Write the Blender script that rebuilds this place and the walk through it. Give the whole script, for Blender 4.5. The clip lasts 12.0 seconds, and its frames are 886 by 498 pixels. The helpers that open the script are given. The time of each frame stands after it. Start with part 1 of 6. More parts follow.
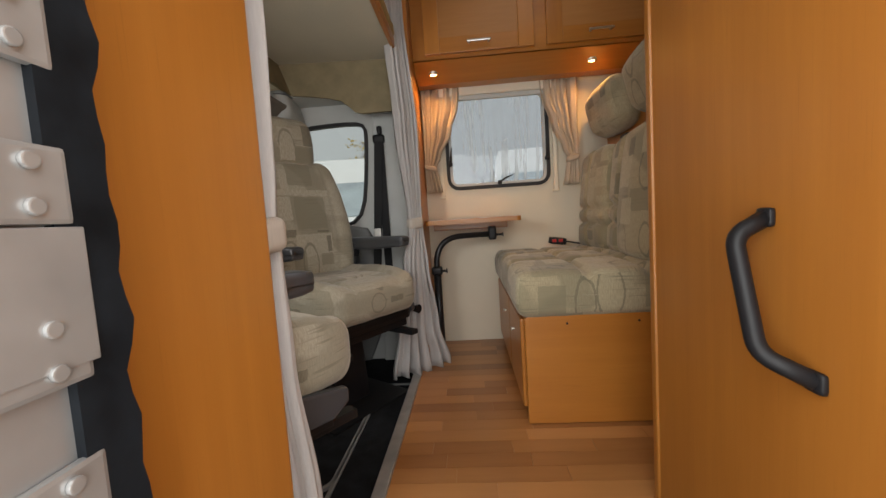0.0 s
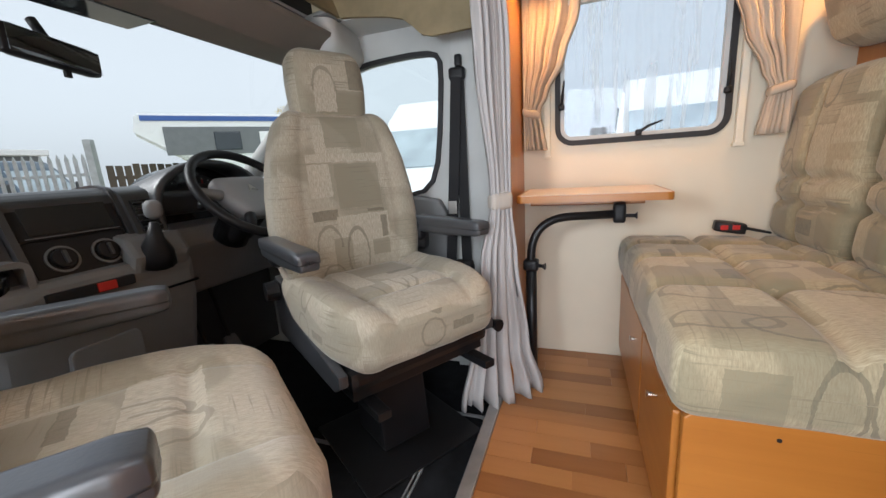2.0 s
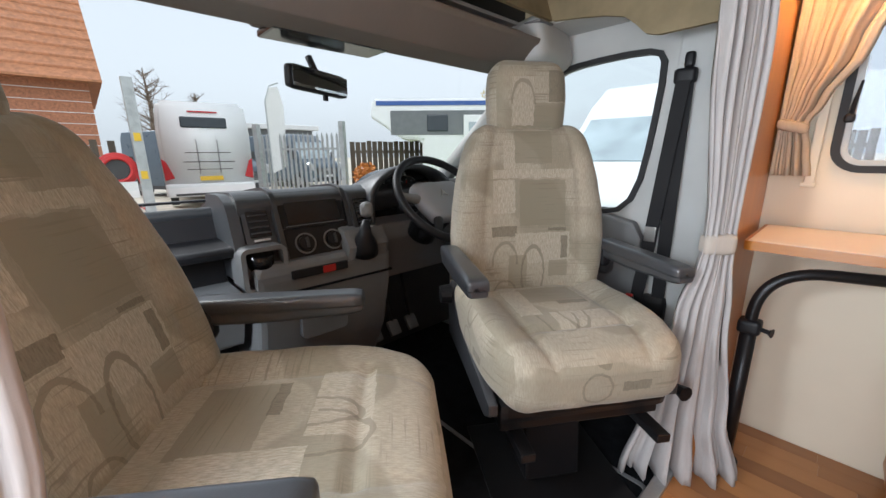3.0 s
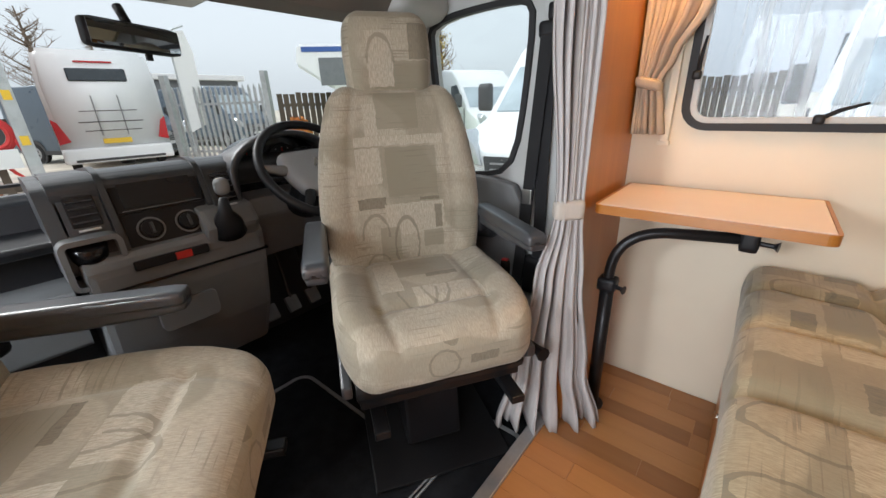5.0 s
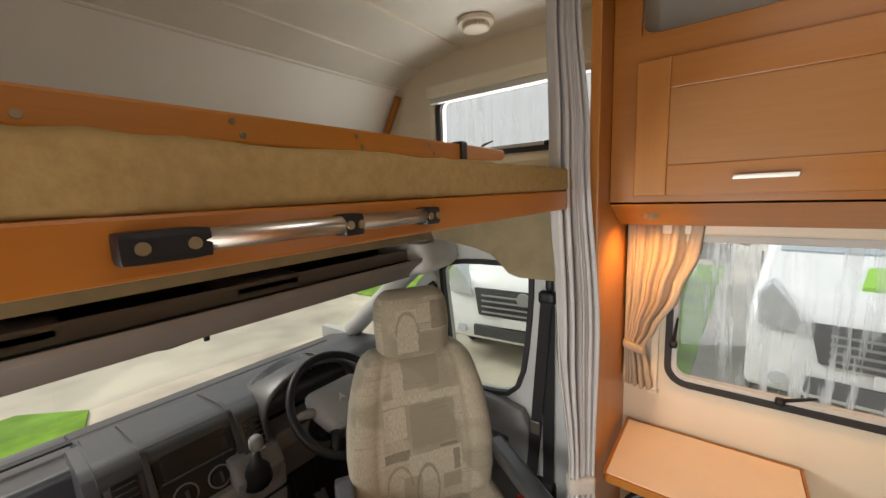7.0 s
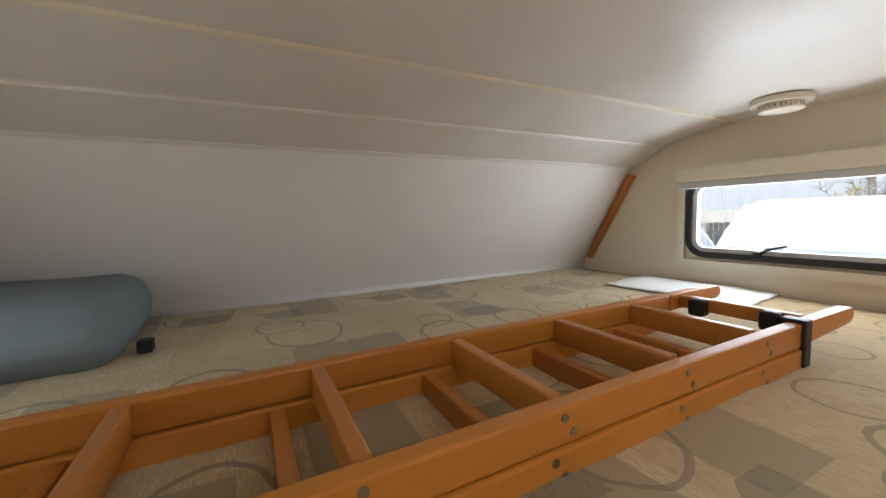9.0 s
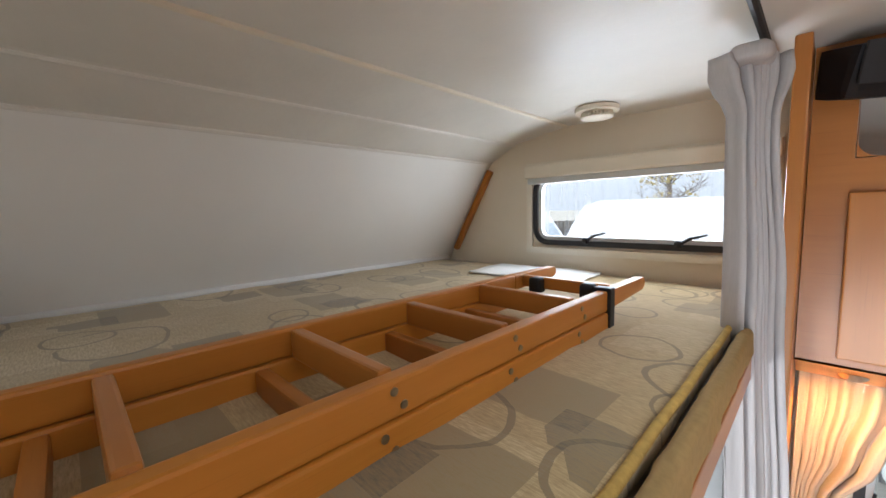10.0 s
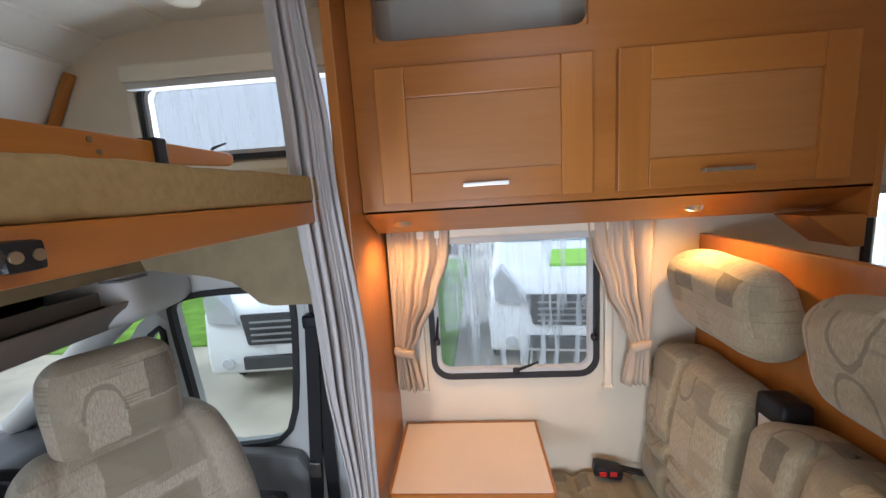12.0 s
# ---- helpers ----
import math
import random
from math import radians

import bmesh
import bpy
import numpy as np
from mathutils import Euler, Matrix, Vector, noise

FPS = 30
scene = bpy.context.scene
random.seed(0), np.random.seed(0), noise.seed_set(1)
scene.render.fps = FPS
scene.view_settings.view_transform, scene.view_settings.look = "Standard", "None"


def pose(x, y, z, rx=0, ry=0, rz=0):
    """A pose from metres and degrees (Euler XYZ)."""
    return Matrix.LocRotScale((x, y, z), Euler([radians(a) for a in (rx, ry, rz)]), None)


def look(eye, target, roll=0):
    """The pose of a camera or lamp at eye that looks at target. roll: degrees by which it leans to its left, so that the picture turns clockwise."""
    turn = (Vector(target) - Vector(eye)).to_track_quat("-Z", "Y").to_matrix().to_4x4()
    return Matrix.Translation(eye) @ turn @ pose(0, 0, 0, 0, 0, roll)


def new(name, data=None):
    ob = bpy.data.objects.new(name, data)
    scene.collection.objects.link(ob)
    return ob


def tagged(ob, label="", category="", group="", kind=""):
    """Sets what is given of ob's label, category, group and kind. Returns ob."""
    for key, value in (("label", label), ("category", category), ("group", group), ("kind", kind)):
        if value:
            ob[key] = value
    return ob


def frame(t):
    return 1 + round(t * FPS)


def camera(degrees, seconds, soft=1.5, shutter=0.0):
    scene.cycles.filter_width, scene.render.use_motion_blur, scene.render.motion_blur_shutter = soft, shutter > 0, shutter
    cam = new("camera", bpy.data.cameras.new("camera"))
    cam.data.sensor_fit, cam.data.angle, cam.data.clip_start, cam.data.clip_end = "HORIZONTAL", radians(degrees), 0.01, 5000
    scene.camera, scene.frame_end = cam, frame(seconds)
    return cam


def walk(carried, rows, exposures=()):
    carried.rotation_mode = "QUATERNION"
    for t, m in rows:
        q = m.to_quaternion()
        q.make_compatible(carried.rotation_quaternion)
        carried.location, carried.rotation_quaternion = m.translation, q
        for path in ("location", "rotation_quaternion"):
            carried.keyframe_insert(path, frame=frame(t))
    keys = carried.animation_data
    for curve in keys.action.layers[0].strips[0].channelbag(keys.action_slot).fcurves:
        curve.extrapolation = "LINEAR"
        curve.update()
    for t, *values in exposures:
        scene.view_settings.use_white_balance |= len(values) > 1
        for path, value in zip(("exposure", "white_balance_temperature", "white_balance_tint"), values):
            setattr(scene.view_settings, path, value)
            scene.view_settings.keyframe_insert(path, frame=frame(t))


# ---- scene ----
cam = camera(99.1, 12.0)
SKY, CLOUD, SPOT_W = 0.15, 2.85, 3.8
ROOF_W, DOOR_W, BUNK_W, REAR_W, CAB_W = 1.1, 9.5, 0.12, 2.4, 14.0
BUNK_FAR_W = 1.5
PATH = [
    (0, (0.06, -0.019, 0.691), (-0.077, 1.97, 0.539), -3.7),
    (0.5, (0.102, 0.195, 0.734), (-0.02, 2.185, 0.575), -4.1),
    (1, (0.134, 0.388, 0.795), (0.04, 2.379, 0.623), -4.2),
    (1.5, (0.081, 0.49, 0.766), (-0.092, 2.465, 0.5), -4.1),
    (2, (0.049, 0.525, 0.797), (-0.62, 2.363, 0.378), -3.6),
    (2.5, (0.023, 0.545, 0.831), (-1.123, 2.127, 0.401), -2.6),
    (2.7, (0.027, 0.555, 0.859), (-1.283, 2.009, 0.445), -2.0),
    (4.3, (0.022, 0.797, 1.009), (-1.523, 1.876, 0.339), -0.7),
    (4.5, (0.057, 0.814, 0.984), (-1.429, 1.957, 0.287), -0.9),
    (5, (0.167, 0.804, 0.941), (-1.039, 2.229, 0.223), -2.0),
    (5.5, (0.245, 0.804, 1.033), (-0.759, 2.368, 0.295), -2.4),
    (6, (0.212, 0.78, 1.203), (-0.725, 2.424, 0.554), -2.5),
    (6.5, (0.154, 0.762, 1.329), (-0.828, 2.449, 0.895), -2.5),
    (7, (0.107, 0.74, 1.494), (-1.094, 2.312, 1.199), -2.2),
    (7.5, (-0.002, 0.715, 1.592), (-1.582, 1.92, 1.37), -1.3),
    (7.7, (-0.06, 0.714, 1.611), (-1.748, 1.763, 1.39), 0.7),
    (9.3, (-0.169, 0.718, 1.813), (-1.936, 1.639, 1.636), -1.5),
    (9.5, (-0.18, 0.737, 1.795), (-1.831, 1.85, 1.605), -0.8),
    (10, (-0.132, 0.771, 1.769), (-1.537, 2.181, 1.574), -1.3),
    (10.5, (-0.065, 0.801, 1.714), (-1.199, 2.435, 1.508), -1.9),
    (11, (0.013, 0.827, 1.649), (-0.839, 2.623, 1.426), -2.5),
    (11.5, (0.067, 0.858, 1.561), (-0.467, 2.769, 1.311), -3.0),
    (12, (0.117, 0.873, 1.493), (-0.029, 2.844, 1.19), -3.5),
]
walk(cam, [(t, look(eye, target, roll)) for t, eye, target, roll in PATH], [(0, 0.12, 6900, 10), (0.8, 0.66, 6400, 10), (1.5, 0.88, 6150, 10), (2.5, 1.08, 6050, 10), (4.5, 1.1, 6100, 10), (5.5, 0.98, 6350, 10), (6.5, 0.75, 6700, 10), (7.6, 0.75, 7300, 10), (9.3, 1.5, 6000, 10), (10.5, 1.27, 5900, 10), (12, 0.82, 5600, 10)])

# ---- world and light ----
world = bpy.data.worlds.new("overcast_sky")
scene.world = world
world.use_nodes = True
wn = world.node_tree
sky = wn.nodes.new("ShaderNodeTexSky")
sky.sky_type = "NISHITA"
sky.sun_disc = False
sky.sun_elevation, sky.sun_rotation = radians(40), radians(120)
sky.air_density, sky.dust_density, sky.ozone_density = 1.0, 6.0, 1.0
hsv = wn.nodes.new("ShaderNodeHueSaturation")
hsv.inputs["Saturation"].default_value = 0.22
wn.links.new(sky.outputs[0], hsv.inputs["Color"])
haze = wn.nodes.new("ShaderNodeMix")
haze.data_type = "RGBA"
haze.inputs[0].default_value = 0.8
haze.inputs[7].default_value = (CLOUD * 0.97, CLOUD, CLOUD * 1.03, 1)
wn.links.new(hsv.outputs[0], haze.inputs[6])
wn.links.new(haze.outputs[2], wn.nodes["Background"].inputs["Color"])
wn.nodes["Background"].inputs["Strength"].default_value = SKY
sun_data = bpy.data.lights.new("sun", "SUN")
sun_data.energy, sun_data.angle, sun_data.color = 1.5, radians(25), (1.0, 0.97, 0.92)
sun = new("sun", sun_data)
sun.matrix_world = look((0, 0, 30), (30, 12, 0))


def daylight(name, x, y, z, rx, rz, w, h, watts, col=(0.93, 0.97, 1.0)):
    """Area lamp standing in for sky light at an opening of the given width and height."""
    ld = bpy.data.lights.new(name, "AREA")
    ld.shape, ld.size, ld.size_y, ld.energy, ld.color = "RECTANGLE", w, h, watts, col
    new(name, ld).matrix_world = pose(x, y, z, rx, 0, rz)


# unseen overhead lamp, added to fill the living space from above
daylight("added_roof_fill", 0.42, 0.93, 2.085, 0, 0, 0.5, 0.5, ROOF_W)
daylight("passenger_window_sky", -0.66, 0.112, 0.98, -64, 180, 0.5, 0.34, CAB_W)
daylight("entrance_sky", 0.12, -0.12, 0.75, -74, 152, 0.55, 1.3, DOOR_W)
# lamp added on the door side to fill the bunk, no window known there
daylight("added_bunk_fill", -0.58, 0.118, 1.76, -90, 180, 0.66, 0.2, BUNK_W)
daylight("bunk_far_window_sky", -0.58, 2.118, 1.76, -90, 0, 0.66, 0.2, BUNK_FAR_W)
daylight("rear_window_sky", 1.63, 2.15, 1.2, -90, 0, 0.6, 0.46, REAR_W)


# ---- materials ----
def nodes_of(name):
    m = bpy.data.materials.new(name)
    m.use_nodes = True
    t = m.node_tree
    return m, t, t.nodes["Principled BSDF"]


def N(t, kind, **sets):
    n = t.nodes.new(kind)
    for k, v in sets.items():
        n.inputs[k].default_value = v
    return n


def ramp(t, fac, stops, constant=False):
    r = t.nodes.new("ShaderNodeValToRGB")
    if constant:
        r.color_ramp.interpolation = "CONSTANT"
    el = r.color_ramp.elements
    while len(el) < len(stops):
        el.new(0.5)
    for e, (p, c) in zip(el, stops):
        e.position = p
        e.color = (*c, 1) if len(c) == 3 else c
    t.links.new(fac, r.inputs[0])
    return r.outputs[0]


def mixc(t, fac, a, b, mode="MIX"):
    m = t.nodes.new("ShaderNodeMix")
    m.data_type, m.blend_type = "RGBA", mode
    for sock, v in ((m.inputs[0], fac), (m.inputs[6], a), (m.inputs[7], b)):
        if hasattr(v, "is_linked"):
            t.links.new(v, sock)
        else:
            sock.default_value = v if not isinstance(v, tuple) or len(v) == 4 else (*v, 1)
    return m.outputs[2]


def math2(t, op, a, b=0.0):
    m = t.nodes.new("ShaderNodeMath")
    m.operation = op
    for i, v in enumerate((a, b)):
        if hasattr(v, "is_linked"):
            t.links.new(v, m.inputs[i])
        else:
            m.inputs[i].default_value = v
    return m.outputs[0]


def coords(t, scale=(1, 1, 1), rot=(0, 0, 0)):
    tc = t.nodes.new("ShaderNodeTexCoord")
    mp = t.nodes.new("ShaderNodeMapping")
    mp.inputs["Scale"].default_value = scale
    mp.inputs["Rotation"].default_value = rot
    t.links.new(tc.outputs["Object"], mp.inputs["Vector"])
    return mp.outputs[0]


def noise_tex(t, vec, scale, detail=3.0, rough=0.55):
    n = N(t, "ShaderNodeTexNoise", Scale=scale, Detail=detail, Roughness=rough)
    t.links.new(vec, n.inputs["Vector"])
    return n.outputs["Fac"]


def bump(t, bsdf, height, strength=0.2, dist=0.002):
    b = N(t, "ShaderNodeBump", Strength=strength, Distance=dist)
    t.links.new(height, b.inputs["Height"])
    t.links.new(b.outputs[0], bsdf.inputs["Normal"])


def plain(name, col, rough=0.5, metal=0.0, var=0.12, scale=6.0, fine=140.0, bumps=0.12, spec=0.5):
    """Paint, plastic, rubber, metal: a base colour with soft blotches and a fine grain."""
    m, t, b = nodes_of(name)
    v = coords(t)
    big, small = noise_tex(t, v, scale), noise_tex(t, v, fine, 2)
    dark = tuple(c * (1 - var) for c in col)
    light = tuple(min(1, c * (1 + var)) for c in col)
    t.links.new(ramp(t, big, [(0.3, dark), (0.7, light)]), b.inputs["Base Color"])
    b.inputs["Metallic"].default_value = metal
    b.inputs["Specular IOR Level"].default_value = spec
    t.links.new(ramp(t, big, [(0.2, (rough * 0.85,) * 3), (0.8, (min(1, rough * 1.15),) * 3)]), b.inputs["Roughness"])
    if bumps:
        bump(t, b, small, bumps, 0.001)
    return m


def wood(name, c1, c2, axis="z", rough=0.32, across=26.0, along=1.6, coat=0.08, each=0.25):
    """Foil-faced beech: long soft grain along one axis and short pore flecks."""
    m, t, b = nodes_of(name)
    s = {"x": (along, across, across), "y": (across, along, across), "z": (across, across, along)}[axis]
    f = {"x": (9, 320, 320), "y": (320, 9, 320), "z": (320, 320, 9)}[axis]
    v, vf = coords(t, s), coords(t, f)
    g = noise_tex(t, v, 1.0, 5, 0.6)
    wide = noise_tex(t, coords(t, tuple(a * 0.22 for a in s)), 1.0, 2)
    fleck = noise_tex(t, vf, 1.0, 2)
    col = ramp(t, g, [(0.3, c1), (0.55, tuple((a + d) / 2 for a, d in zip(c1, c2))), (0.72, c2)])
    col = mixc(t, 0.35, col, ramp(t, wide, [(0.35, c1), (0.65, c2)]))
    col = mixc(t, ramp(t, fleck, [(0.62, (0, 0, 0)), (0.75, (0.28, 0.28, 0.28))]), col, tuple(a * 0.55 for a in c1))
    ob = t.nodes.new("ShaderNodeObjectInfo")
    col = mixc(t, each, col, ramp(t, ob.outputs["Random"], [(0, tuple(a * 0.8 for a in c1)), (1, tuple(min(1, a * 1.15) for a in c2))]))
    t.links.new(col, b.inputs["Base Color"])
    b.inputs["Roughness"].default_value = rough
    b.inputs["Coat Weight"].default_value = coat
    b.inputs["Coat Roughness"].default_value = 0.25
    bump(t, b, fleck, 0.05, 0.0006)
    return m


def planes(t):
    """Flat coordinates on whichever face of a thing one looks at: two in the plane, third zero."""
    tc = t.nodes.new("ShaderNodeTexCoord")
    p, n = t.nodes.new("ShaderNodeSeparateXYZ"), t.nodes.new("ShaderNodeSeparateXYZ")
    t.links.new(tc.outputs["Object"], p.inputs[0])
    t.links.new(tc.outputs["Normal"], n.inputs[0])
    ax, ay, az = (math2(t, "ABSOLUTE", n.outputs[i]) for i in range(3))
    top = math2(t, "GREATER_THAN", az, 0.66)
    side = math2(t, "GREATER_THAN", ay, ax)

    def comb(a, b):
        c = t.nodes.new("ShaderNodeCombineXYZ")
        t.links.new(p.outputs[a], c.inputs[0])
        t.links.new(p.outputs[b], c.inputs[1])
        return c.outputs[0]
    upright = mixc(t, side, comb(1, 2), comb(0, 2))
    return mixc(t, top, upright, comb(1, 0)), tc


def upholstery(name, base, light, green, dark, size=1.0, ring=0.5, shift=0.0, patches=0.5, middle=0.0, marks=()):
    """Woven chenille: pale ground, scattered rectangles, drawn ovals and brushed streaks."""
    m, t, b = nodes_of(name)
    v, tc = planes(t)

    def mapped(sx, sy, ox=0.0, oy=0.0):
        mp = t.nodes.new("ShaderNodeMapping")
        mp.inputs["Scale"].default_value = (sx / size, sy / size, 1)
        mp.inputs["Location"].default_value = (ox + shift, oy + shift * 0.7, 0)
        t.links.new(v, mp.inputs["Vector"])
        return mp.outputs[0]
    weave = noise_tex(t, mapped(420, 60), 1.0, 3, 0.7)
    weave2 = noise_tex(t, mapped(60, 500), 1.0, 2, 0.7)
    blotch = noise_tex(t, mapped(7, 7), 1.0, 3)
    col = mixc(t, blotch, base, light)
    inside = None
    if middle:
        sy_ = t.nodes.new("ShaderNodeSeparateXYZ")
        t.links.new(tc.outputs["Object"], sy_.inputs[0])
        inside = math2(t, "LESS_THAN", math2(t, "ABSOLUTE", sy_.outputs[1]), middle)

    def kept(f):
        return math2(t, "MULTIPLY", f, inside) if inside is not None else f

    def rects(sx, sy, ox, oy, stops):
        vo = t.nodes.new("ShaderNodeTexVoronoi")
        vo.voronoi_dimensions, vo.distance = "2D", "CHEBYCHEV"
        vo.inputs["Scale"].default_value = 1.0
        vo.inputs["Randomness"].default_value = 0.8
        t.links.new(mapped(sx, sy, ox, oy), vo.inputs["Vector"])
        near = math2(t, "LESS_THAN", vo.outputs["Distance"], 0.34)
        sep = t.nodes.new("ShaderNodeSeparateColor")
        t.links.new(vo.outputs["Color"], sep.inputs[0])
        pick = ramp(t, sep.outputs[0], stops, True)
        return near, pick, sep.outputs[1]
    for sx, sy, ox, oy, c, keep, power in () if marks else ((4.6, 6.2, 0, 0, light, patches, 0.9), (6.4, 4.8, 3.3, 1.7, green, patches * 0.9, 0.7), (7, 10, 7.1, 4.9, dark, patches * 0.3, 0.6)):
        near, pick, rnd = rects(sx, sy, ox, oy, [(0, (1, 1, 1)), (keep, (0, 0, 0))])
        f = math2(t, "MULTIPLY", math2(t, "MULTIPLY", near, pick), math2(t, "MULTIPLY", power, math2(t, "ADD", 0.45, weave)))
        col = mixc(t, kept(f), col, c)
    for sx, sy, ox, oy, keep in () if marks else ((5.2, 3.9, 1.1, 8.2, ring), (6.6, 6.2, 5.6, 2.4, ring * 0.7)):
        vo = t.nodes.new("ShaderNodeTexVoronoi")
        vo.voronoi_dimensions = "2D"
        vo.inputs["Scale"].default_value = 1.0
        vo.inputs["Randomness"].default_value = 0.6
        t.links.new(mapped(sx, sy, ox, oy), vo.inputs["Vector"])
        sep = t.nodes.new("ShaderNodeSeparateColor")
        t.links.new(vo.outputs["Color"], sep.inputs[0])
        rad = math2(t, "ADD", 0.15, math2(t, "ADD", math2(t, "MULTIPLY", 0.12, sep.outputs[1]), math2(t, "MULTIPLY", 0.16, blotch)))
        line = math2(t, "LESS_THAN", math2(t, "ABSOLUTE", math2(t, "SUBTRACT", vo.outputs["Distance"], rad)), 0.016)
        on = math2(t, "LESS_THAN", sep.outputs[0], keep)
        f = math2(t, "MULTIPLY", math2(t, "MULTIPLY", line, on), 0.62)
        col = mixc(t, kept(f), col, dark)
    if marks:
        brushed = noise_tex(t, mapped(7, 190), 1.0, 2, 0.5)
        broad = noise_tex(t, mapped(4.5, 5.5, 9.0, 3.0), 1.0, 1)
        col = mixc(t, ramp(t, broad, [(0.50, (0, 0, 0)), (0.54, (0.55, 0.55, 0.55))]), col, green)
        streak = math2(t, "MULTIPLY", ramp(t, brushed, [(0.57, (0, 0, 0)), (0.63, (0.5, 0.5, 0.5))]), ramp(t, blotch, [(0.45, (0, 0, 0)), (0.6, (1, 1, 1))]))
        col = mixc(t, streak, col, dark)
        uv = t.nodes.new("ShaderNodeSeparateXYZ")
        wob = t.nodes.new("ShaderNodeVectorMath")
        wob.operation = "MULTIPLY_ADD"
        fuzz = t.nodes.new("ShaderNodeTexNoise")
        fuzz.inputs["Scale"].default_value = 60.0
        t.links.new(v, fuzz.inputs["Vector"])
        t.links.new(fuzz.outputs["Color"], wob.inputs[0])
        wob.inputs[1].default_value = (0.009, 0.009, 0)
        t.links.new(v, wob.inputs[2])
        t.links.new(wob.outputs[0], uv.inputs[0])
        tone = dict(l=(light, 0.95), g=(green, 0.62), d=(dark, 0.72), o=(dark, 0.58), a=(dark, 0.5))
        for kind, u0, v0, hu, hv in marks:
            du = math2(t, "DIVIDE", math2(t, "SUBTRACT", uv.outputs[0], u0 + 0.0045), hu)
            dv = math2(t, "DIVIDE", math2(t, "SUBTRACT", uv.outputs[1], v0 + 0.0045), hv)
            if kind in "oa":
                r = math2(t, "SQRT", math2(t, "ADD", math2(t, "MULTIPLY", du, du), math2(t, "MULTIPLY", dv, dv)))
                f = math2(t, "LESS_THAN", math2(t, "ABSOLUTE", math2(t, "SUBTRACT", r, 1.0)), 0.003 / min(hu, hv))
                if kind == "a":
                    f = math2(t, "MULTIPLY", f, math2(t, "GREATER_THAN", dv, 0.0))
            else:
                f = math2(t, "LESS_THAN", math2(t, "MAXIMUM", math2(t, "ABSOLUTE", du), math2(t, "ABSOLUTE", dv)), 1.0)
            c, power = tone[kind]
            col = mixc(t, math2(t, "MULTIPLY", f, math2(t, "MULTIPLY", power, math2(t, "ADD", 0.5, weave))), col, c)
    col = mixc(t, ramp(t, weave, [(0.35, (0.62, 0.62, 0.62)), (0.65, (0, 0, 0))]), col, tuple(c * 0.62 for c in base))
    t.links.new(col, b.inputs["Base Color"])
    b.inputs["Roughness"].default_value = 0.95
    b.inputs["Specular IOR Level"].default_value = 0.15
    b.inputs["Sheen Weight"].default_value = 0.25
    bump(t, b, mixc(t, 0.5, weave, weave2), 0.35, 0.0012)
    return m


def cloth(name, col, var=0.1, rough=0.95):
    """Linen-like curtain cloth with a fine crossed weave."""
    m, t, b = nodes_of(name)
    warp, weft = noise_tex(t, coords(t, (500, 500, 30)), 1.0, 2), noise_tex(t, coords(t, (40, 40, 700)), 1.0, 2)
    big = noise_tex(t, coords(t), 9.0, 3)
    c = mixc(t, big, tuple(a * (1 - var) for a in col), tuple(min(1, a * (1 + var)) for a in col))
    c = mixc(t, ramp(t, warp, [(0.3, (0.3, 0.3, 0.3)), (0.7, (0, 0, 0))]), c, tuple(a * 0.75 for a in col))
    t.links.new(c, b.inputs["Base Color"])
    b.inputs["Roughness"].default_value = rough
    b.inputs["Specular IOR Level"].default_value = 0.1
    b.inputs["Subsurface Weight"].default_value = 0.0
    bump(t, b, mixc(t, 0.5, warp, weft), 0.25, 0.0008)
    return m


def glass(name, tint=(1, 1, 1), rough=0.0, wet=0.0):
    m = bpy.data.materials.new(name)
    m.use_nodes = True
    t = m.node_tree
    t.nodes.remove(t.nodes["Principled BSDF"])
    out = t.nodes["Material Output"]
    clear = N(t, "ShaderNodeBsdfTransparent", Color=(*tint, 1))
    gloss = N(t, "ShaderNodeBsdfGlossy", Roughness=0.02)
    lw = N(t, "ShaderNodeLayerWeight", Blend=0.5)
    edge = math2(t, "ADD", 0.02, math2(t, "MULTIPLY", 0.45, math2(t, "POWER", lw.outputs["Facing"], 5.0)))
    mix = t.nodes.new("ShaderNodeMixShader")
    t.links.new(edge, mix.inputs[0])
    t.links.new(clear.outputs[0], mix.inputs[1])
    t.links.new(gloss.outputs[0], mix.inputs[2])
    last = mix
    if wet:
        mist = N(t, "ShaderNodeBsdfTranslucent", Color=(0.95, 0.97, 1.0, 1))
        drip = noise_tex(t, coords(t, (38, 38, 2.6)), 1.0, 4, 0.62)
        area = noise_tex(t, coords(t, (3, 3, 2.5)), 1.0, 2)
        f = math2(t, "MULTIPLY", ramp(t, drip, [(0.50, (0, 0, 0)), (0.58, (1, 1, 1))]), ramp(t, area, [(0.35, (0.12,) * 3), (0.62, (1, 1, 1))]))
        last = t.nodes.new("ShaderNodeMixShader")
        t.links.new(math2(t, "ADD", 0.06, math2(t, "MULTIPLY", f, wet)), last.inputs[0])
        t.links.new(mix.outputs[0], last.inputs[1])
        t.links.new(mist.outputs[0], last.inputs[2])
    t.links.new(last.outputs[0], out.inputs["Surface"])
    return m


def glow(name, col, power):
    m, t, b = nodes_of(name)
    b.inputs["Base Color"].default_value = (*col, 1)
    b.inputs["Emission Color"].default_value = (*col, 1)
    b.inputs["Emission Strength"].default_value = power
    return m


